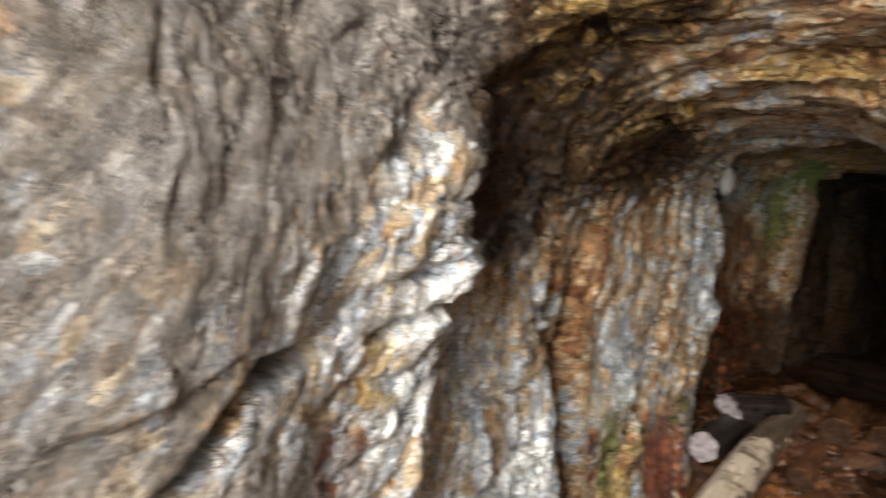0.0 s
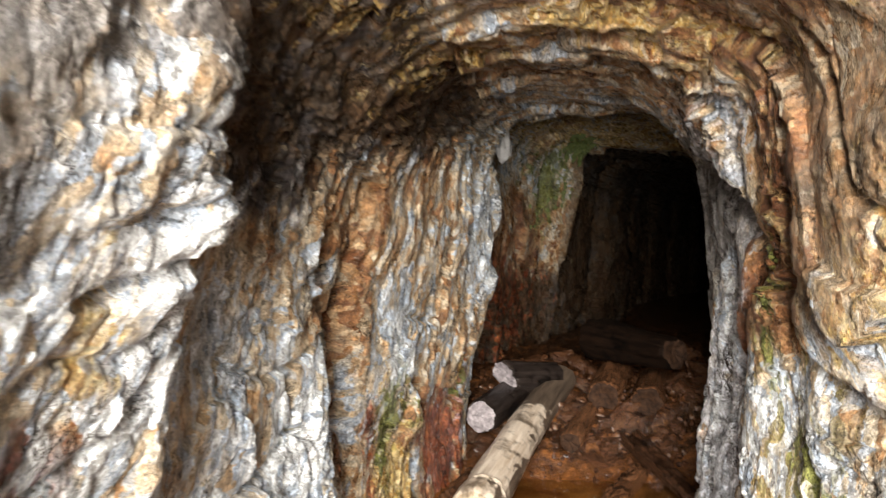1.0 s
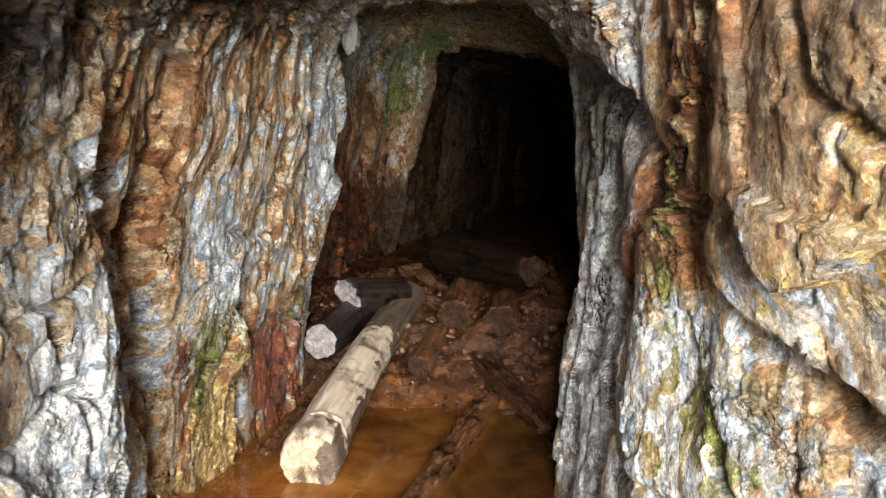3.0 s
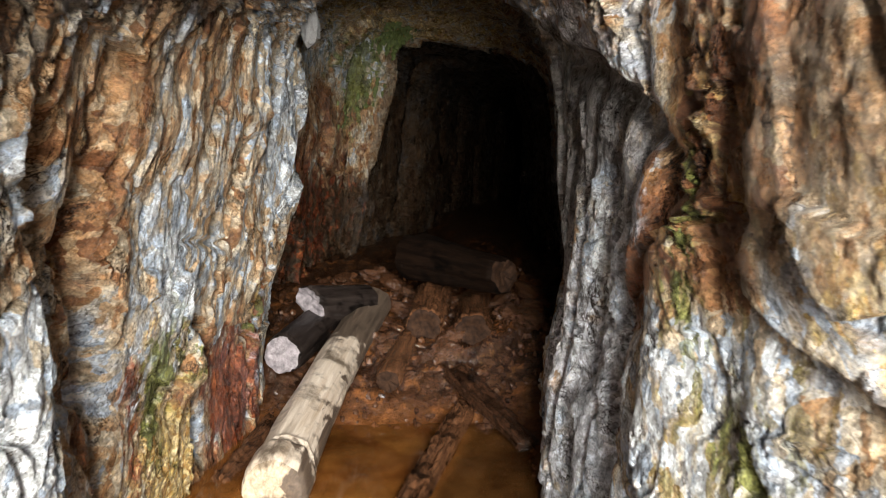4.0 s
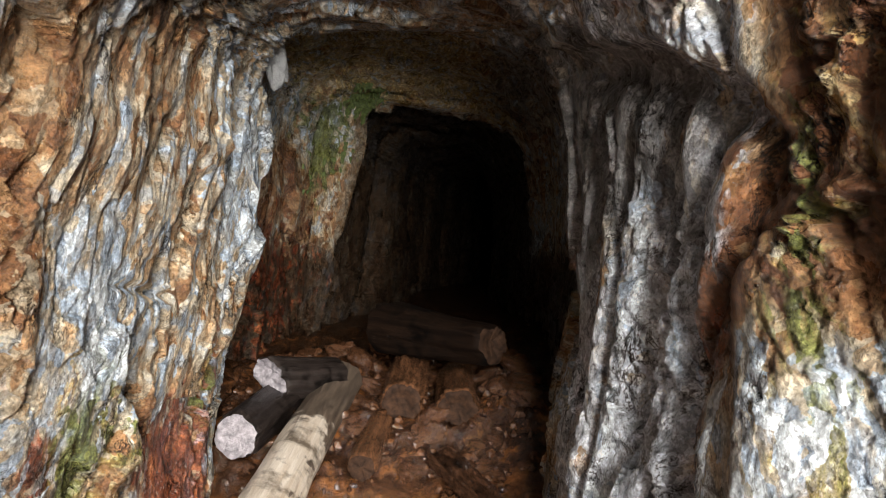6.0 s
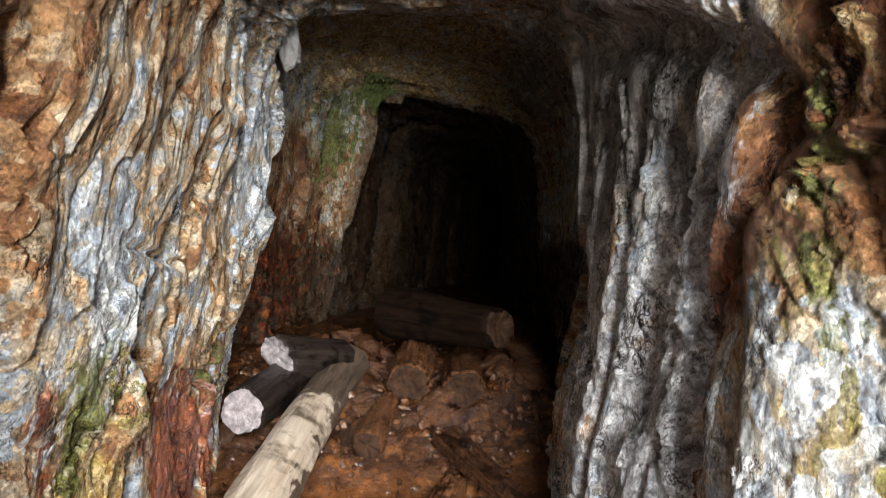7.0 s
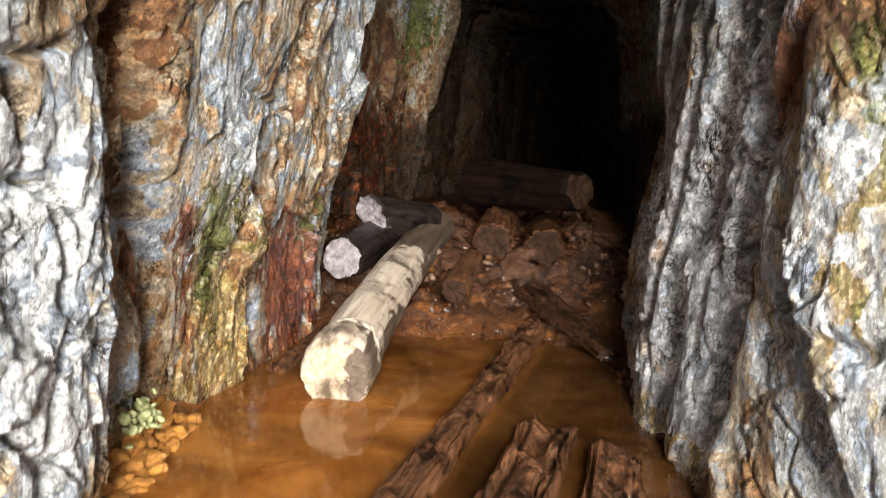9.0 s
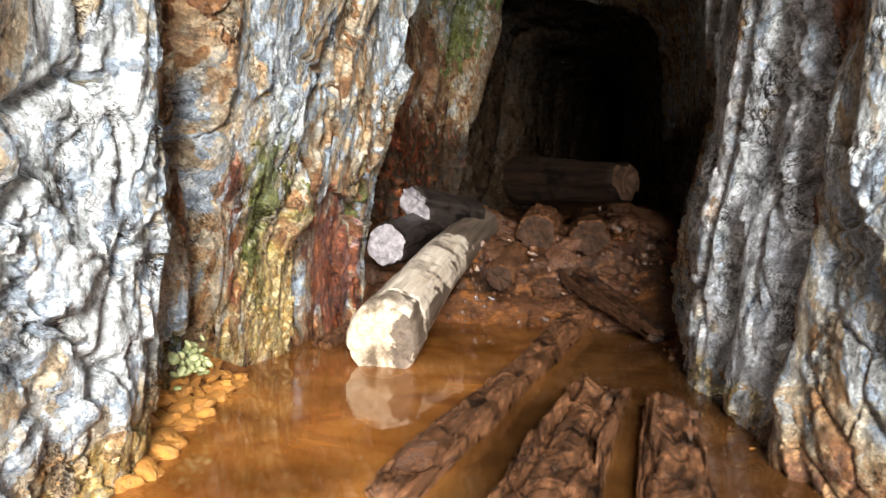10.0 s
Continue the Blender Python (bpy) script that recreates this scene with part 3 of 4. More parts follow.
def stains():
    # dark and grey carry shade besides the rock's own stains
    p = ROCKS.reshape(-1, 3)
    n = fbm(p * 3.0, 4, seed=90).reshape(S.shape)
    L, R = LW, RW
    rust = 0.18 + 0.45 * n - 0.28 * L * smooth(1.35, 1.05, S)
    moss, pale, wine, ochre, dark = (np.zeros(S.shape) for _ in range(5))
    # the left wall: blue-white by the clefts, green and red streaks above the water
    pale += L * (1.2 * spot(S, Z, 2.12, 0.45, 0.32, 0.5) + 0.6 * spot(S, Z, 1.4, 0.98, 0.14, 0.25) + 0.9 * spot(S, Z, 4.28, 1.05, 0.16, 0.28) + 0.35 * spot(S, Z, 3.2, 0.85, 0.4, 0.3) + 0.4 * spot(S, Z, 3.1, 0.62, 0.1, 0.1))
    pale += L * 0.9 * spot(S, Z, 4.42, 1.62, 0.06, 0.15)
    moss += L * (0.5 * spot(S, Z, 3.25, 0.40, 0.13, 0.3) + 0.5 * spot(S, Z, 3.45, 0.45, 0.06, 0.12) + 0.45 * spot(S, Z, 4.12, 0.45, 0.08, 0.12) + 1.0 * spot(S, Z, 6.6, 1.62, 0.08, 0.38) + 0.4 * spot(S, Z, 6.3, 1.75, 0.3, 0.25) + 0.4 * spot(S, Z, 2.75, 0.18, 0.1, 0.1) + 0.4 * spot(S, Z, 5.3, 0.6, 0.3, 0.15))
    wine += L * (0.7 * spot(S, Z, 3.95, 0.2, 0.3, 0.3) + 0.5 * spot(S, Z, 4.15, 0.45, 0.05, 0.15) + 0.55 * spot(S, Z, 3.1, 0.3, 0.09, 0.2) + 0.4 * spot(S, Z, 5.6, 0.7, 0.9, 0.5))
    ochre += L * (0.7 * spot(S, Z, 3.35, 0.14, 0.25, 0.2) + 0.9 * spot(S, Z, 2.55, 0.03, 0.4, 0.09) + 0.6 * spot(S, Z, 1.28, 0.95, 0.10, 0.14) + 0.5 * spot(S, Z, 4.15, 0.5, 0.15, 0.15))
    rust += L * (0.2 * spot(S, Z, 2.85, 0.9, 0.25, 0.4) + 0.25 * spot(S, Z, 3.0, 1.35, 0.7, 0.25) + 0.3 * spot(S, Z, 2.75, 0.55, 0.12, 0.4))
    # includes painted shade: recess behind the upper left bulge, adit past the doorway
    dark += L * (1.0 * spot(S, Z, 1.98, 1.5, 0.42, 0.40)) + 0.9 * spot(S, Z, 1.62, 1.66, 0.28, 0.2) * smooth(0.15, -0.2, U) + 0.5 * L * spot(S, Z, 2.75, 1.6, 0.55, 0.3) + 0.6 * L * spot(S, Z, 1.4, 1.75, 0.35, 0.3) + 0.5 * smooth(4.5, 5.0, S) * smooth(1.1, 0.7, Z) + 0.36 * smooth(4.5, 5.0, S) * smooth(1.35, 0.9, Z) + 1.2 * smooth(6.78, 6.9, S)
    # grey: dull skin on the left, painted shade under the brow on the right
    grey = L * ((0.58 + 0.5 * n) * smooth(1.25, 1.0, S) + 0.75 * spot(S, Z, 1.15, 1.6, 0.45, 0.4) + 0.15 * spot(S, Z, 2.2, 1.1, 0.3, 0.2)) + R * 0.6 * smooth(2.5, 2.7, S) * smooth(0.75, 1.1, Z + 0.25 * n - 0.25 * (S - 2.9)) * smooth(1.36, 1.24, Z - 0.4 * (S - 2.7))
    wine += L * 0.2 * spot(S, Z, 6.25, 0.85, 0.5, 0.55)
    wine += L * 0.4 * spot(S, Z, 1.2, 0.78, 0.14, 0.14)
    rust += L * (0.3 * spot(S, Z, 3.3, 0.25, 0.35, 0.3) + 0.35 * smooth(4.5, 4.75, S) * smooth(1.75, 1.35, Z))
    ochre += L * 0.42 * spot(S, Z, 3.28, 0.3, 0.22, 0.3)
    # the right wall: grey ribs, a rusty seam, ochre and moss by the mouth
    pale += R * (0.6 * spot(S, Z, 2.85, 0.5, 0.26, 0.6) + 0.9 * spot(S, Z, 2.1, 0.45, 0.4, 0.42))
    moss += R * (0.42 * spot(S, Z, 2.15, 0.6, 0.17, 0.24) + 0.5 * spot(S, Z, 2.34, 1.02, 0.05, 0.26, 0.12) + 0.3 * spot(S, Z, 1.95, 0.5, 0.12, 0.15))
    ochre += R * (0.45 * spot(S, Z, 1.75, 0.95, 0.25, 0.3) + 0.6 * spot(S, Z, 2.2, 0.55, 0.2, 0.2))
    rust += R * 0.12 * smooth(2.3, 2.1, S) * smooth(0.6, 0.8, Z)
    rust += R * (1.1 * groove(S, Z, ((2.66, 0.1), (2.62, 0.5), (2.63, 0.74), (2.54, 0.85), (2.48, 0.95), (2.46, 1.08)), 0.045) + 0.3 * spot(S, Z, 2.28, 1.12, 0.17, 0.30, 0.15) - 0.3 * spot(S, Z, 2.85, 0.8, 0.2, 0.5) + 0.5 * spot(S, Z, 1.95, 0.6, 0.12, 0.1))
    rust -= L * 0.06 * spot(S, Z, 3.1, 0.6, 0.5, 0.45)
    pale += L * 0.15 * spot(S, Z, 3.2, 0.6, 0.4, 0.3) + R * 0.3 * spot(S, Z, 2.85, 0.3, 0.25, 0.35)
    # the roof: orange crust
    rust += TOP * 0.16 * smooth(3.2, 2.4, S) + 0.08 * TOP
    ochre += TOP * (0.30 + 0.6 * n) * smooth(3.0, 2.3, S)
    rust += 0.6 * smooth(0.10, 0.0, Z + 0.14 * n - 0.06 * spot(S, Z, 2.6, 0.1, 0.5, 0.3))
    rust += R * 0.25 * spot(S, Z, 2.0, 1.35, 0.35, 0.35)
    slab = R * (1 - 0.7 * TOP) * smooth(2.35, 2.1, S) * (0.55 + 0.5 * n) * smooth(0.6, 0.85, Z + 0.3 * (2.18 - S))
    ribs = R * 0.68 * smooth(2.52, 2.60, S + 0.17 * (Z - 0.6)) * smooth(3.8, 3.5, S) * (0.8 + 0.9 * n) * smooth(1.7, 1.4, Z)
    slab += L * (0.25 * spot(S, Z, 1.42, 1.2, 0.13, 0.32) + 0.9 * np.exp(-(((S - 6.72) / 0.025) ** 2)) * smooth(0.75, 1.0, Z) * smooth(1.95, 1.85, Z))
    slab += TOP * (0.4 + 0.6 * n) * smooth(2.3, 2.15, S) * smooth(-0.25, 0.05, U)
    slab += R * 0.35 * groove(S, Z, ((2.42, 1.3), (2.6, 1.38), (2.95, 1.52)), 0.09)
    # wet brown streak where the roof drips on the slab's edge
    rust += R * 0.25 * spot(S, Z, 2.27, 1.35, 0.16, 0.3)
    ochre += R * 0.3 * spot(S, Z, 2.25, 1.1, 0.14, 0.3)
    # shade high on the left wall as colour, then the streak's own brown
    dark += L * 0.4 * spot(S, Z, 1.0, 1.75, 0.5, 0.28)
    dark += R * (0.12 * spot(S, Z, 2.30, 1.15, 0.14, 0.3, 0.15) + 0.3 * groove(S, Z, ((2.6, 0.3), (2.55, 0.7), (2.48, 0.92)), 0.05))
    slab *= 1 - 0.9 * R * spot(S, Z, 2.32, 1.1, 0.16, 0.35, 0.15)
    # the pillar's foot: yellow-green and salmon streaks, wet red rock beside the logs
    moss += L * (0.35 * spot(S, Z, 3.14, 0.58, 0.07, 0.14) + 0.5 * spot(S, Z, 3.2, 0.42, 0.06, 0.16))
    ochre += L * (0.6 * spot(S, Z, 3.1, 0.66, 0.06, 0.09) + 0.45 * spot(S, Z, 4.02, 0.55, 0.07, 0.12))
    wine += L * (0.5 * spot(S, Z, 3.03, 0.5, 0.05, 0.10) + 0.5 * spot(S, Z, 3.8, 0.28, 0.2, 0.22) + 0.35 * spot(S, Z, 4.1, 0.6, 0.04, 0.12))
    rust += L * 0.3 * spot(S, Z, 2.78, 1.05, 0.1, 0.2)
    pale += L * (0.8 * spot(S, Z, 2.97, 0.72, 0.05, 0.07) + 0.5 * spot(S, Z, 4.0, 1.2, 0.2, 0.2))
    # orange drip and green thread on the edge of the slab, joined under the brow
    rust += R * 0.15 * spot(S, Z, 2.23, 1.05, 0.12, 0.2)
    moss += R * 0.15 * spot(S, Z, 2.27, 0.82, 0.10, 0.10)
    ochre += TOP * 0.55 * smooth(4.9, 5.3, S) * smooth(6.74, 6.7, S)
    # the rusty seam cuts through the grey columns
    seam = R * groove(S, Z, ((2.68, 0.0), (2.64, 0.4), (2.63, 0.74), (2.54, 0.85), (2.48, 0.95), (2.45, 1.10)), 0.06)
    ribs, grey = ribs * (1 - 0.95 * seam), grey * (1 - 0.95 * seam)
    rust += 0.3 * seam
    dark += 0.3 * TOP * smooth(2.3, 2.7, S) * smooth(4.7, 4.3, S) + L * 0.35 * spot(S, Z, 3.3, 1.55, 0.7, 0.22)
    pale += L * 0.28 * spot(S, Z, 1.35, 1.1, 0.22, 0.3)
    pale += R * 0.6 * spot(S, Z, 2.85, 0.35, 0.3, 0.4)
    # shade on the ribs farther in, put into the colour as grey
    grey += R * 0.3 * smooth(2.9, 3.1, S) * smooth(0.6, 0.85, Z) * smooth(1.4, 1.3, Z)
    # brown clefts with their shade put into the colour, pale yellow foot of the pillar
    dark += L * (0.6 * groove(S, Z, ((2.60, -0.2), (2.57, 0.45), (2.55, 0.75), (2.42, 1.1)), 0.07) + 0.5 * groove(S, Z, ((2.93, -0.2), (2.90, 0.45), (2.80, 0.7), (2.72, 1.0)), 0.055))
    wine += L * 0.35 * spot(S, Z, 2.76, 0.55, 0.12, 0.4)
    pale += L * 0.45 * spot(S, Z, 3.15, 0.45, 0.2, 0.3)
    ochre += L * 0.25 * spot(S, Z, 3.12, 0.3, 0.14, 0.25) + R * 0.8 * spot(S, Z, 3.0, 0.05, 0.3, 0.07)
    pale, rust = pale * (1 - 0.9 * seam), rust + 0.25 * seam
    wine += 0.5 * seam * smooth(0.95, 0.8, Z)
    one = np.ones(S.shape)
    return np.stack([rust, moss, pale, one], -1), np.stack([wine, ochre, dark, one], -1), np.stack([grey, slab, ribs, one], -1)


STAINS, MINERALS_SHADE, WEATHER_SHADE = stains()
BED = np.stack([BED_Q[:, 0], BED_W, BED_L], -1).reshape(*S.shape, 3)


def grid_mesh(name, pts, mat, attrs=(), keep=None):
    """A mesh from a grid of points (a, b, 3)."""
    a, b = pts.shape[:2]
    idx = np.arange(a * b).reshape(a, b)
    quads = np.stack([idx[:-1, :-1], idx[:-1, 1:], idx[1:, 1:], idx[1:, :-1]], -1).reshape(-1, 4)
    if keep is not None:
        quads = quads[keep.reshape(-1)]
    me = bpy.data.meshes.new(name)
    me.vertices.add(a * b)
    me.vertices.foreach_set("co", pts.reshape(-1).astype(np.float32))
    me.loops.add(quads.size)
    me.loops.foreach_set("vertex_index", quads.reshape(-1).astype(np.int32))
    me.polygons.add(len(quads))
    me.polygons.foreach_set("loop_start", np.arange(0, quads.size, 4, dtype=np.int32))
    me.polygons.foreach_set("use_smooth", np.ones(len(quads), dtype=bool))
    for key, values in attrs:
        if values.shape[-1] == 3:
            me.attributes.new(key, "FLOAT_VECTOR", "POINT").data.foreach_set("vector", values.reshape(-1).astype(np.float32))
        else:
            me.attributes.new(key, "FLOAT_COLOR", "POINT").data.foreach_set("color", np.clip(values, 0, 1).reshape(-1).astype(np.float32))
    me.update(calc_edges=True)
    me.validate()
    me.materials.append(mat)
    return me


def strip(name, v0, v1, keep=None):
    sl = slice(v0, v1)
    return new(name, grid_mesh(name, ROCKS[:, sl], ROCK, (("stains", STAINS[:, sl]), ("minerals_shade", MINERALS_SHADE[:, sl]), ("weathering_shade", WEATHER_SHADE[:, sl]), ("bedding", BED[:, sl])), keep))


A, B = int(0.42 * NV), int(0.58 * NV)
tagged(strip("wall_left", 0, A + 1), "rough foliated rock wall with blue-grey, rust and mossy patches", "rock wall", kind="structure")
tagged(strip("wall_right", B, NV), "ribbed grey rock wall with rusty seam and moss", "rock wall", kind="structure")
cover = np.repeat((SS[:-1] > 0.2)[:, None], B - A, 1)
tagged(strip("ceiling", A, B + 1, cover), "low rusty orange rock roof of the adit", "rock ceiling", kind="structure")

# the working face that closes the adit far inside
ez, eu = np.meshgrid(np.linspace(-0.6, 2.8, 60), np.linspace(1.5, 4.5, 60), indexing="ij")
face = np.stack([eu, 16.2 + 0.08 * fbm(np.stack([eu, 0 * eu, ez], -1).reshape(-1, 3) * 3, 4, seed=3).reshape(eu.shape), ez], -1)
tagged(new("wall_end", grid_mesh("wall_end", face, ROCK, (("bedding", face),))), "dark rock face at the end of the adit", "rock wall", kind="structure")


def floor_height(u, s):
    """Rusty mud: a shallow pool in front, a bank of rubble behind."""
    p = np.stack([u, s, 0 * u], -1).reshape(-1, 3)
    n = (0.03 * fbm(p * 3, 4, seed=200) + 0.012 * fbm(p * 14, 3, seed=201)).reshape(u.shape)
    z = -0.03 + 0.6 * n
    z = z + 0.31 * smooth(3.95, 4.6, s) + 0.10 * smooth(4.8, 6.0, s)
    v, e = facets(p * (9, 9, 1), 210)
    z = z + (0.028 * v - 0.02 * np.exp(-e / 0.1)).reshape(u.shape) * smooth(4.1, 4.4, s) * smooth(7.5, 6.5, s)
    z = z + 0.13 * smooth(-0.73, -0.88, u) * smooth(1.5, 2.4, s) + 0.08 * smooth(0.28, 0.5, u)
    return z + 0.06 * smooth(1.6, 0.6, s)


fs = np.concatenate([np.arange(-1.4, 1.2, 0.05), np.arange(1.2, 5.5, 0.014), np.arange(5.5, 16.6, 0.1)])
fu = np.concatenate([np.linspace(-1.1, 1.0, 130), np.linspace(1.03, 4.5, 40)])
gs, gu = np.meshgrid(fs, fu, indexing="ij")
# darker mud: the bank far in, and painted shade right of the rail
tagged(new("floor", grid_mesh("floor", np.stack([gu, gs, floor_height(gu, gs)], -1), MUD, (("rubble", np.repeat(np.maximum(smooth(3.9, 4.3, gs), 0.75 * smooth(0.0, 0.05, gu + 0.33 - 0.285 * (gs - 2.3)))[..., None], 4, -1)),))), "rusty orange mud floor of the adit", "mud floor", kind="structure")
ws, wu = np.meshgrid(np.linspace(0.6, 5.2, 93), np.linspace(-0.95, 0.8, 71), indexing="ij")
# water darkened right of the rail for murk and shade, and farther in
tagged(new("water", grid_mesh("water", np.stack([wu, ws, 0 * wu + 0.015], -1), WATER, (("silt", np.repeat(np.maximum(0.85 * smooth(-0.02, 0.10, wu + 0.33 - 0.285 * (ws - 2.3)), 0.4 * smooth(3.0, 4.0, ws))[..., None], 4, -1)),))), "shallow clear rusty water over orange silt", "water", kind="structure")
gx, gy = np.meshgrid(np.linspace(-1, 1, 41) ** 3 * 300, -1.35 - np.linspace(0, 1, 30) ** 3 * 300, indexing="ij")
tagged(new("ground", grid_mesh("ground", np.stack([gx, gy, 0 * gx - 0.02], -1), EARTH)), "bare brown earth in front of the adit", "ground", kind="structure")



def hillside():
    """The hill over the adit, open above the cutting in front of the mouth, with a rough face on either side."""
    y, x = np.meshgrid(np.concatenate([np.arange(-1.36, 3.0, 0.12), np.arange(3.0, 22, 0.6)]), np.concatenate([np.arange(-14, -2, 0.6), np.arange(-2, 4, 0.08), np.arange(4, 18, 0.6)]), indexing="ij")
    p = np.stack([x, y, 0 * x], -1).reshape(-1, 3)
    z = 2.55 + 0.28 * np.maximum(y + 0.6, 0) + 0.12 * np.abs(x) + (0.25 * fbm(p * 0.8, 4, seed=700) + 0.06 * fbm(p * 5, 3, seed=701)).reshape(x.shape)
    z = np.minimum(z, 2.62 + 0.5 * np.hypot(np.maximum(np.abs(x - 0.4) - 1.6, 0), np.maximum(y - 1.1, 0)))
    lo, hi = left_wall(y, 0 * y + 1.65) + 0.1, right_wall(y, 0 * y + 1.65) - 0.1
    inside = (x > lo) & (x < hi) & (y < 1.1)
    keep = ~(inside[:-1, :-1] & inside[1:, 1:] & inside[1:, :-1] & inside[:-1, 1:])
    tagged(new("hillside", grid_mesh("hillside", np.stack([x, y, z], -1)[:, ::-1], EARTH, (), keep[:, ::-1])), "bare earth hillside over the adit", "hillside", kind="structure")
    for name, a, c in (("cutting_face_left", -14.0, float(left_wall(np.array(-1.4), np.array(1.0))) + 0.05), ("cutting_face_right", float(right_wall(np.array(-1.4), np.array(1.0))) - 0.05, 18.0)):
        t, fx = np.meshgrid(np.linspace(0, 1, 30), np.linspace(a, c, 90), indexing="ij")
        top = np.interp(fx[0], x[0], z[0])
        fz = -0.1 + t * (top + 0.1)
        q = np.stack([fx, 0 * fx, fz], -1).reshape(-1, 3)
        fy = -1.38 + 0.06 * fbm(q * 2, 3, seed=702).reshape(fx.shape) * (t < 0.97) * (t > 0)
        tagged(new(name, grid_mesh(name, np.stack([fx, fy, fz], -1), EARTH)), "rough earth and rock face beside the mouth", "rock wall", kind="structure")


hillside()

# ---------------------------------------------------------------- timber


def part(name, me, parent, label=""):
    ob = new(name, me)
    ob.parent = parent
    if label:
        ob["label"] = label
    return ob


def log(p0, p1, r0, r1, mat, endmat, label, seed=0, bend=0.0, notch=0.0, rugged=0.008, slant=0.0, gnarl=1.0, group="mine timbers"):
    """A round timber from p0 (near, cut end) to p1: trunk and cut end."""
    p0, p1 = Vector(p0), Vector(p1)
    axis = p1 - p0
    base = new("log")
    base.matrix_world = Matrix.Translation(p0) @ axis.to_track_quat("Z", "Y").to_matrix().to_4x4()
    length = axis.length
    nl, na = max(12, int(length / 0.012)), 72
    t, a = np.meshgrid(np.linspace(0, 1, nl), np.linspace(0, 2 * np.pi, na + 1), indexing="ij")
    r = r0 + (r1 - r0) * t
    p = np.stack([np.cos(a) * 1.2, np.sin(a) * 1.2, t * length * 1.5], -1).reshape(-1, 3) + seed * 7.7
    v, _ = facets(p * (2.4, 2.4, 1.0), 310 + seed)
    r = r * (1 + 0.13 * gnarl * fbm(p, 3, seed=300).reshape(t.shape) + 0.035 * fbm(p * (5, 5, 1.0), 4, seed=301).reshape(t.shape) + (0.022 if mat is PALE_WOOD else 0.06) * v.reshape(t.shape))
    z = t * length
    # a sawn ring near the end
    r = r - notch * np.exp(-(((z - 0.16 - 0.02 * np.cos(a + 1)) / 0.008) ** 2)) + 0.5 * notch * smooth(0.19, 0.15, z)
    r = r * (0.9 + 0.1 * smooth(0.0, 0.02, z))
    x, y = np.cos(a) * r + bend * np.sin(np.pi * t), np.sin(a) * r
    z = z + (slant * y + rugged * fbm(p * 3, 2, seed=302).reshape(t.shape)) * smooth(0.25, 0.0, z)
    pts = np.stack([x, y, z], -1)
    pts[:, -1] = pts[:, 0]
    part("trunk", grid_mesh("trunk", pts, mat), base)
    k = np.linspace(0, 1, 22)[:, None, None]
    rim = pts[0][None]
    mid = rim.mean(1, keepdims=True)
    disc = mid + (rim - mid) * np.concatenate([np.repeat(k, 2, -1), k ** 6], -1)
    q = disc.reshape(-1, 3) * (11, 6, 0) + seed
    v, e = facets(q, 330 + seed)
    fade = (1 - k[..., 0] ** 6)
    turn, out = a[0][None] + 0.25 * fbm(q * 3, 2, seed=331).reshape(disc.shape[:2]), k[..., 0]
    splits = sum(np.exp(-((np.sin((turn - c) / 2) * out * 22) ** 2)) * smooth(0.05, 0.3, out) * (0.5 + 0.5 * w) for c, w in ((0.6 + seed, 1.0), (2.9 + 1.7 * seed, 0.6), (4.4 + 0.6 * seed, 0.3)))
    disc[..., 2] += (0.25 * rugged * v.reshape(disc.shape[:2]) - 0.004 + 0.005 * fbm(q * 1.5, 4, seed=9).reshape(disc.shape[:2])) * fade + 0.004 * splits + 0.012 * (gnarl - 1) * smooth(0.85, 0.15, out)
    part("cut_end", grid_mesh("cut_end", disc, endmat), base, "pale sawn end grain" if endmat in (CUT_WOOD, CREAM_WOOD) else "dark weathered end grain")
    return tagged(base, label, "log", group)


log((-0.452, 3.28, 0.085), (-0.19, 4.95, 0.36), 0.094, 0.080, PALE_WOOD, CREAM_WOOD, "pale debarked round timber lying half in the water", 1, 0.02, 0.02, 0.012, 0.25)
log((-0.543, 4.13, 0.295), (-0.40, 4.75, 0.34), 0.082, 0.085, GREY_WOOD, CUT_WOOD, "wet dark log with a pale sawn end beside the wall", 2)
log((-0.465, 4.49, 0.435), (-0.24, 4.80, 0.385), 0.082, 0.085, GREY_WOOD, CUT_WOOD, "wet grey log with a split pale end on the pile", 3, 0.0, 0.0, 0.02, -0.6)
log((-0.115, 4.13, 0.185), (0.0, 4.75, 0.27), 0.052, 0.06, RUST_WOOD, DARK_CUT, "thin rust-brown pole end sticking out of the rubble", 4)
log((0.045, 4.5, 0.335), (0.13, 5.2, 0.39), 0.082, 0.085, RUST_WOOD, DARK_CUT, "rust-brown log end in the rubble bank", 5, gnarl=2.6)
log((0.255, 4.45, 0.325), (0.33, 5.1, 0.36), 0.076, 0.08, RUST_WOOD, DARK_CUT, "rust-stained log end beside another in the bank", 6, gnarl=2.6)
log((0.41, 4.52, 0.565), (0.0, 5.12, 0.58), 0.090, 0.11, BLACK_WOOD, DARK_CUT, "thick wet log lying across the rubble, coloured black for its shade", 7, gnarl=2.6)


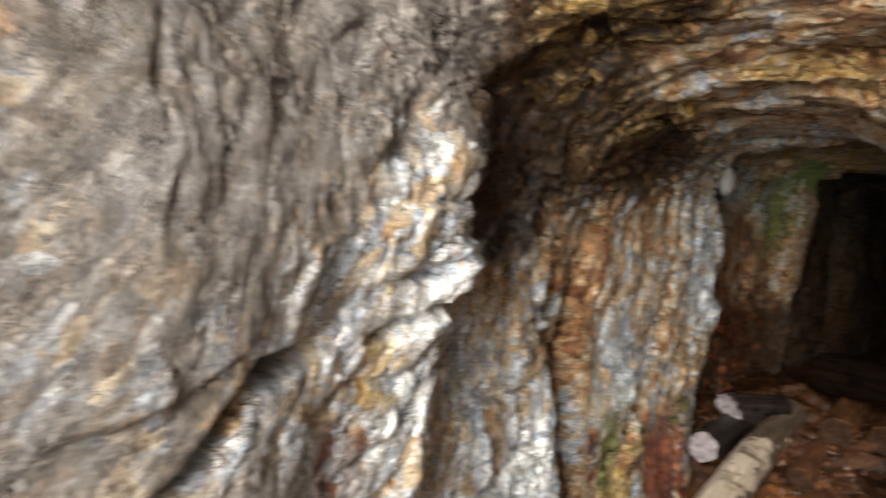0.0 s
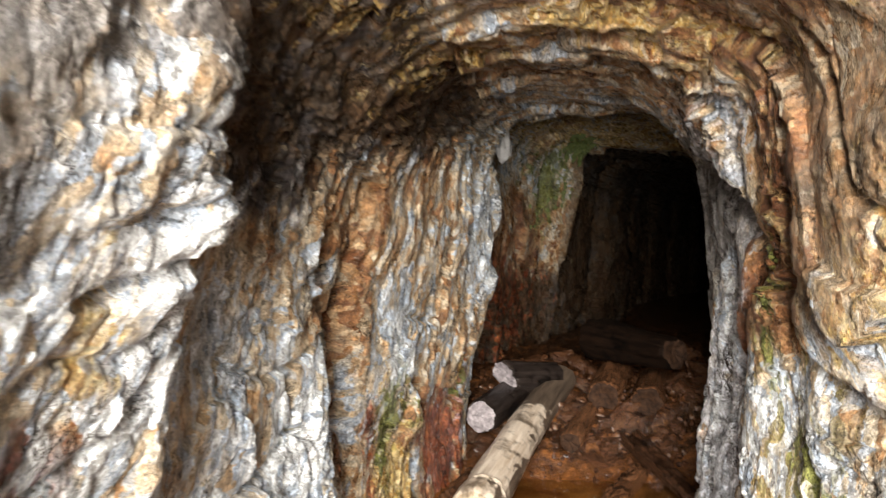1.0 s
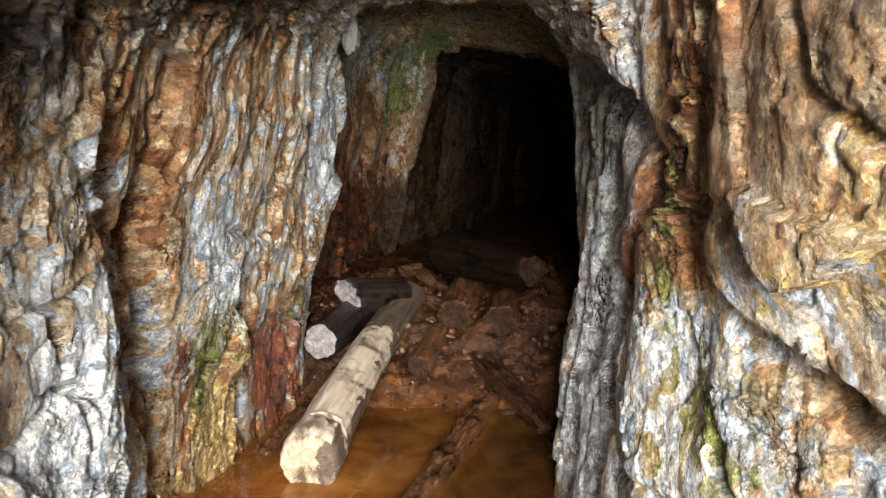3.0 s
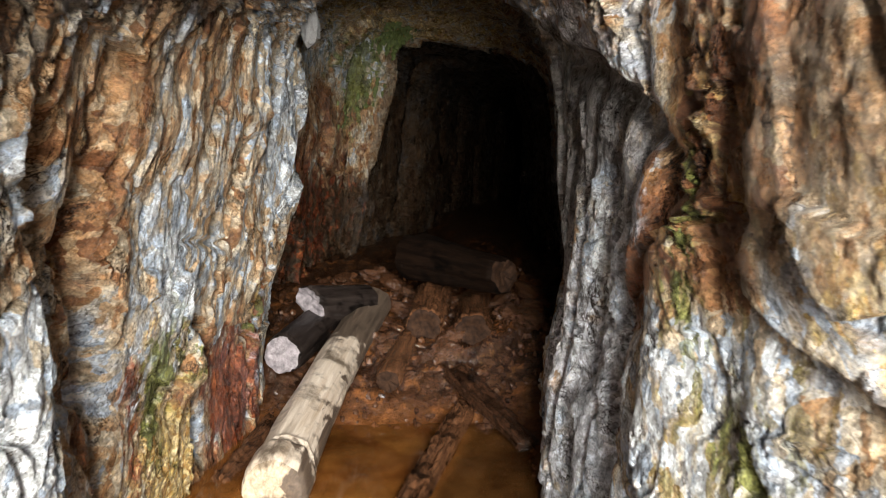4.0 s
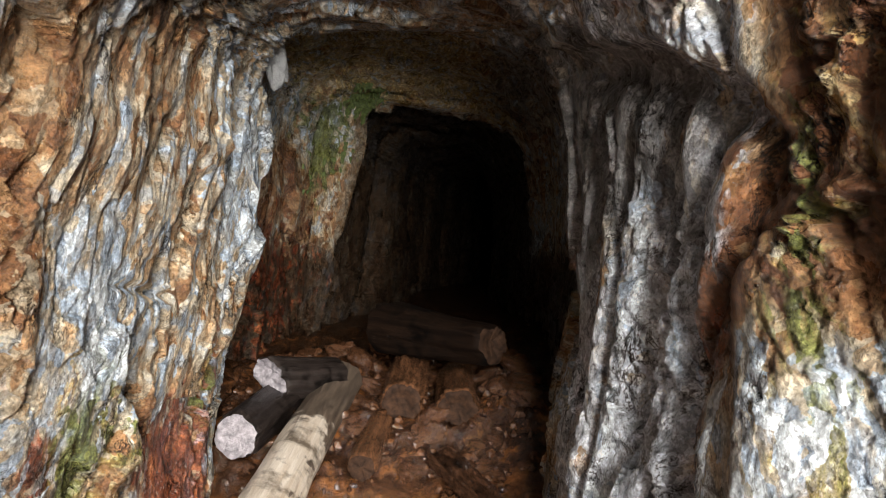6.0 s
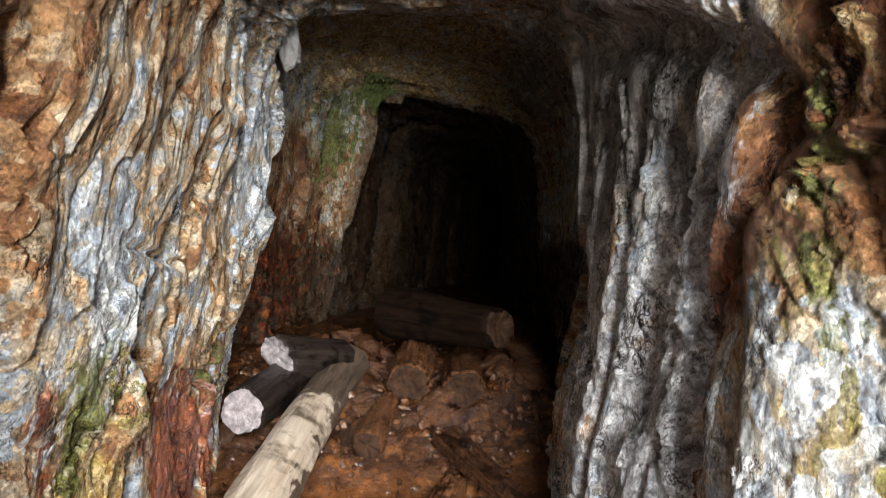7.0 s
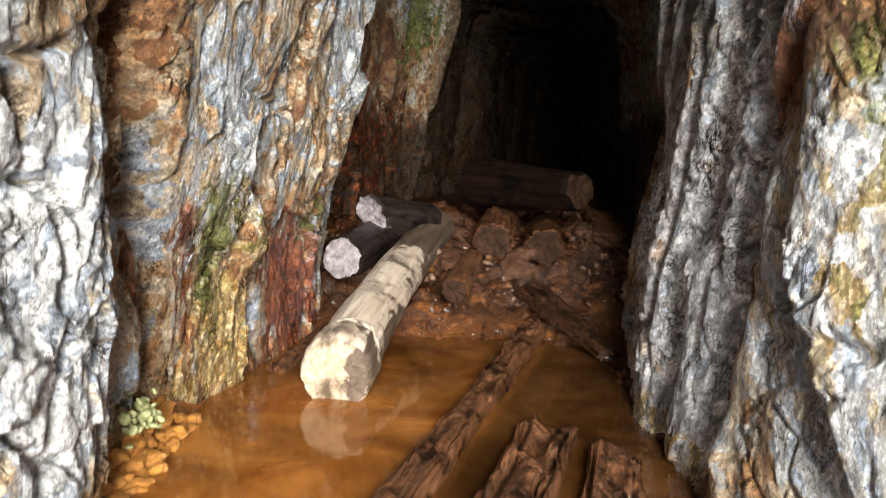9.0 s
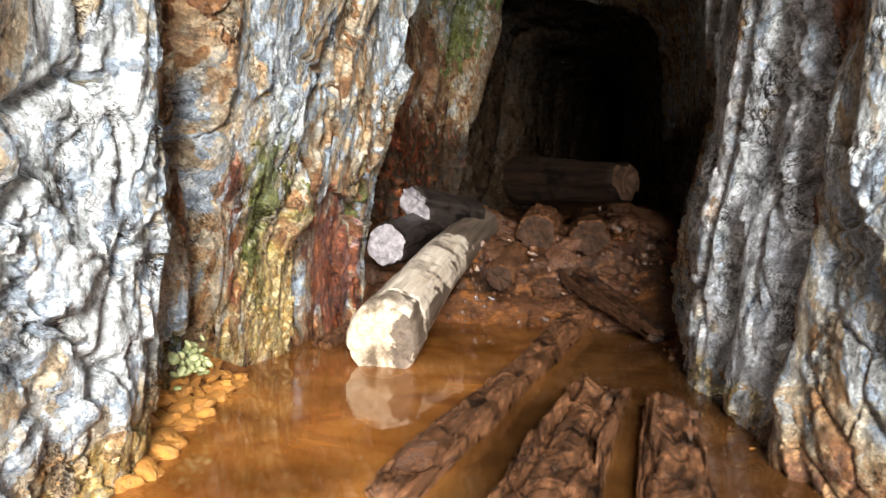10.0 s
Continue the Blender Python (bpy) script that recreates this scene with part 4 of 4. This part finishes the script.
def beam(p0, p1, width, thick, mat, label, seed=0, rough=0.02):
    """A rotten sleeper or plank between two points of its top's middle line, split along the grain."""
    p0, p1 = Vector(p0), Vector(p1)
    axis = p1 - p0
    base = new("plank")
    base.matrix_world = Matrix.Translation(p0) @ axis.to_track_quat("Z", "Y").to_matrix().to_4x4()
    nl = max(24, int(axis.length / 0.008))
    t, a = np.meshgrid(np.linspace(0, 1, nl), np.linspace(0, 2 * np.pi, 97), indexing="ij")
    ca, sa = np.cos(a), np.sin(a)
    x = np.sign(ca) * np.abs(ca) ** 0.45 * width / 2
    y = np.sign(sa) * np.abs(sa) ** 0.45 * thick / 2 - thick / 2
    zz = t * axis.length
    p = np.stack([x * 9, y * 9, zz * 4], -1).reshape(-1, 3) + seed * 5.1
    n1, n2 = fbm(p, 4, seed=400).reshape(t.shape), fbm(p * (3, 3, 1) + 9, 3, seed=401).reshape(t.shape)
    v, e = facets(p * (5, 5, 1.1) + 0.3 * n1.reshape(-1, 1), 410 + seed)
    v2, _ = facets(p * (11, 11, 4.0), 420 + seed)
    chips = (0.55 * rough * v + 0.2 * rough * v2 - 0.5 * rough * np.exp(-e / 0.12)).reshape(t.shape)
    x, y = x * (1 + 0.25 * n1), y + (rough * (n1 + 0.4 * n2) + chips) * (sa > -0.3)
    cap = smooth(-0.01, 0.02, zz) * smooth(axis.length + 0.01, axis.length - 0.02, zz)
    zz = zz + (0.06 * n2 + chips) * smooth(0.85, 1.0, t) - (0.06 * n2 + chips) * smooth(0.12, 0.0, t)
    x, y = x * cap, (y + thick / 2) * cap - thick / 2
    pts = np.stack([x, y, zz], -1)
    pts[:, -1] = pts[:, 0]
    part("timber", grid_mesh("timber", pts, mat), base)
    return tagged(base, label, "plank", "sleepers in the water")


beam((-0.33, 2.3, 0.035), (0.24, 4.3, 0.09), 0.085, 0.07, RUST_WOOD, "long rust-crusted rail timber lying in the water", 1, 0.016)
beam((-0.14, 2.1, 0.05), (0.10, 3.05, 0.055), 0.14, 0.09, RUST_WOOD, "decayed rust-brown timber breaking the water", 2, 0.026)
beam((0.06, 2.1, 0.05), (0.23, 2.88, 0.06), 0.12, 0.10, RUST_WOOD, "short rotten orange-brown sleeper by the wall", 3, 0.024)
beam((-0.66, 3.5, 0.03), (-0.52, 4.4, 0.06), 0.08, 0.06, RUST_WOOD, "thin brown plank half sunk beside the log", 4)
beam((0.42, 3.75, 0.07), (0.16, 4.3, 0.21), 0.10, 0.05, BROWN_WOOD, "dark wet board lying aslant on the rubble", 5)

beam((-0.47, 4.26, 0.185), (-0.27, 4.30, 0.20), 0.07, 0.03, RUST_WOOD, "short wet orange board wedged between two logs", 6, 0.008)
beam((-0.49, 4.36, 0.235), (-0.27, 4.42, 0.25), 0.07, 0.03, RUST_WOOD, "wet rusty board end under the logs", 7, 0.008)

# ---------------------------------------------------------------- rubble


def stone_mesh(seed, mat, subdiv=3):
    bm = bmesh.new()
    bmesh.ops.create_icosphere(bm, subdivisions=subdiv, radius=1.0)
    co = np.array([v.co for v in bm.verts])
    v, _ = facets(co * 1.1 + seed * 3.3, 500 + seed, 1.4)
    r = 0.85 + 0.16 * v + 0.05 * fbm(co * 4 + seed, 3, seed=510)
    co = co * r[:, None] * (1.25, 0.9, 0.6)
    for vert, c in zip(bm.verts, co):
        vert.co = c
    me = bpy.data.meshes.new("stone")
    bm.to_mesh(me)
    bm.free()
    me.materials.append(mat)
    return me


STONES = [stone_mesh(k, STONE) for k in range(7)]
CRUSTS = [stone_mesh(k + 20, CRUST) for k in range(4)]


def place_stone(u, s, r, lift=0.35, z=None, kinds=STONES):
    g = float(floor_height(np.array([[u]]), np.array([[s]]))[0, 0]) if z is None else z
    ob = new("stone", random.choice(kinds))
    ob.matrix_world = pose(u, s, g + r * lift, random.uniform(-25, 25), random.uniform(-25, 25), random.uniform(0, 360)) @ Matrix.Diagonal((r, r, r, 1))
    return tagged(ob, "broken rust-brown stone on the muddy rubble bank", "stone", "rubble stones")


random.seed(5)
for n in range(120):
    s = random.uniform(4.25, 5.8)
    u = random.uniform(-0.6, 0.62)
    place_stone(u, s, random.choice((0.025, 0.035, 0.045, 0.06, 0.08)) * random.uniform(0.8, 1.2))
for n in range(26):
    s = random.uniform(3.7, 4.5)
    place_stone(random.uniform(0.22, 0.40), s, random.uniform(0.018, 0.045))
for n in range(90):
    s = random.uniform(2.2, 3.05)
    edge = tagged(place_stone(random.uniform(-0.85, -0.755), s, random.uniform(0.014, 0.042), 0.15, None, CRUSTS), "bright orange iron-crusted stone at the water's edge")
    edge["group"] = "crusted shore stones"
for n in range(12):
    edge = tagged(place_stone(random.uniform(0.26, 0.40), random.uniform(2.4, 3.3), random.uniform(0.015, 0.04), 0.2, None, CRUSTS), "bright orange iron-crusted stone at the water's edge")
    edge["group"] = "crusted shore stones"
for n in range(44):
    s = random.uniform(2.32, 2.98)
    edge = tagged(place_stone(float(np.interp(s, (2.3, 3.0), (-0.745, -0.80))) + random.uniform(-0.04, 0.025), s, random.uniform(0.018, 0.045), 0.3, 0.005, CRUSTS), "bright orange iron-crusted stone at the water's edge")
    edge["group"] = "crusted shore stones"
tagged(place_stone(-0.29, 2.40, 0.035, 0.3, 0.05), "orange-brown lump resting on the end of the timber")
tagged(place_stone(0.235, 2.72, 0.012, 0.5, 0.06), "small white chip lying on the sleeper")


PALE_STONE = plain_material("pale_grey_stone", (0.16, 0.16, 0.165), (0.52, 0.53, 0.55), 30, 0.4, 0.7)
wedge = new("stone", stone_mesh(41, PALE_STONE))
wedge.matrix_world = pose(-0.487, 4.665, 1.735, 4, 84, 20) @ Matrix.Diagonal((0.135, 0.075, 0.095, 1))
tagged(wedge, "pale grey stone wedge hanging from the roof by the pillar", "stone")


def gravel():
    """Small chips over the bank and the shores: real pieces, too many to count."""
    rnd = np.random.RandomState(3)
    bm = bmesh.new()
    bmesh.ops.create_icosphere(bm, subdivisions=1, radius=1.0)
    tri = np.array([[v.index for v in f.verts] for f in bm.faces])
    co = np.array([v.co for v in bm.verts])
    bm.free()
    k = 1500
    u, s = rnd.uniform(-0.75, 0.65, k), rnd.uniform(4.05, 5.7, k)
    edge = rnd.rand(k) < 0.35
    s = np.where(edge, rnd.uniform(2.3, 4.4, k), s)
    u = np.where(edge, np.where(rnd.rand(k) < 0.4, rnd.uniform(-0.85, -0.68, k), rnd.uniform(0.2, 0.42, k)), u)
    s = np.where((u < -0.66) & (s < 3.2), s + 1.1, s)
    r = rnd.uniform(0.006, 0.022, k)
    z = floor_height(u[:, None], s[:, None])[:, 0]
    shape = co[None] * (1 + 0.35 * rnd.uniform(-1, 1, (k, len(co), 1))) * rnd.uniform(0.5, 1.2, (k, 1, 3)) * r[:, None, None]
    pts = shape + np.stack([u, s, z + 0.3 * r], -1)[:, None]
    faces = (tri[None] + np.arange(k)[:, None, None] * len(co)).reshape(-1, 3)
    me = bpy.data.meshes.new("gravel")
    me.from_pydata(pts.reshape(-1, 3).tolist(), [], faces.tolist())
    me.materials.append(STONE)
    return tagged(new("gravel", me), "small rusty stone chips on the mud", "gravel", kind="stuff")


gravel()


def moss_clump(u, s, z, spread, count, seed):
    """Pale green leafy cushions at the foot of the wall."""
    rnd = np.random.RandomState(seed)
    bm = bmesh.new()
    for n in range(count):
        m = pose(rnd.normal(0, spread * 0.5), rnd.normal(0, spread), rnd.normal(0, spread * 0.6), *rnd.uniform(-60, 60, 3))
        r = rnd.uniform(0.006, 0.014)
        bmesh.ops.create_icosphere(bm, subdivisions=2, radius=1.0, matrix=m @ Matrix.Diagonal((r, r * 0.9, r * 0.5, 1)))
    me = bpy.data.meshes.new("moss_clump")
    bm.to_mesh(me)
    bm.free()
    for poly in me.polygons:
        poly.use_smooth = True
    me.materials.append(LIVERWORT)
    ob = new("moss_clump", me)
    ob.matrix_world = pose(u, s, z)
    return tagged(ob, "pale green leafy moss cushion at the wall's foot", "moss")


LIVERWORT = plain_material("pale_green_moss", (0.10, 0.13, 0.035), (0.52, 0.54, 0.30), 60, 0.5, 0.4)
moss_clump(-0.79, 2.78, 0.12, 0.035, 60, 1)


def wall_moss(name, label, choose, count, lo, hi, mat, seed):
    """A mat of small leafy pieces that clings to the rock where choose(u, s, z) is high."""
    rnd = np.random.RandomState(seed)
    weight = np.clip(choose(ROCKS[..., 0], ROCKS[..., 1], ROCKS[..., 2]), 0, None)
    weight = weight * smooth(-0.15, 0.25, fbm(ROCKS.reshape(-1, 3) * 7, 3, seed=seed).reshape(S.shape))
    flat = weight.reshape(-1)
    pick = rnd.choice(flat.size, count, p=flat / flat.sum())
    at = ROCKS.reshape(-1, 3)[pick] + rnd.normal(0, 0.004, (count, 3))
    bm = bmesh.new()
    bmesh.ops.create_icosphere(bm, subdivisions=1, radius=1.0)
    tri = np.array([[v.index for v in f.verts] for f in bm.faces])
    co = np.array([v.co for v in bm.verts])
    bm.free()
    r = rnd.uniform(lo, hi, (count, 1, 1))
    pts = at[:, None] + co[None] * (1 + 0.4 * rnd.uniform(-1, 1, (count, len(co), 1))) * rnd.uniform(0.5, 1.1, (count, 1, 3)) * (0.8, 0.6, 1.3) * r
    me = bpy.data.meshes.new(name)
    me.from_pydata(pts.reshape(-1, 3).tolist(), [], (tri[None] + np.arange(count)[:, None, None] * len(co)).reshape(-1, 3).tolist())
    me.materials.append(mat)
    return tagged(new(name, me), label, "moss", kind="stuff")


DEEP_MOSS = plain_material("dark_green_moss", (0.02, 0.035, 0.008), (0.12, 0.16, 0.035), 50, 0.6, 0.5)
wall_moss("moss_mat", "dark green moss hanging beside the inner doorway", lambda u, s, z: np.exp(-((((u + 0.17) * 0.87 - (z - 1.74) * 0.49) / 0.07) ** 2)) * smooth(6.3, 6.5, s) * smooth(6.74, 6.70, s) * smooth(1.25, 1.45, z) * (u < 0.12), 1100, 0.008, 0.022, DEEP_MOSS, 41)
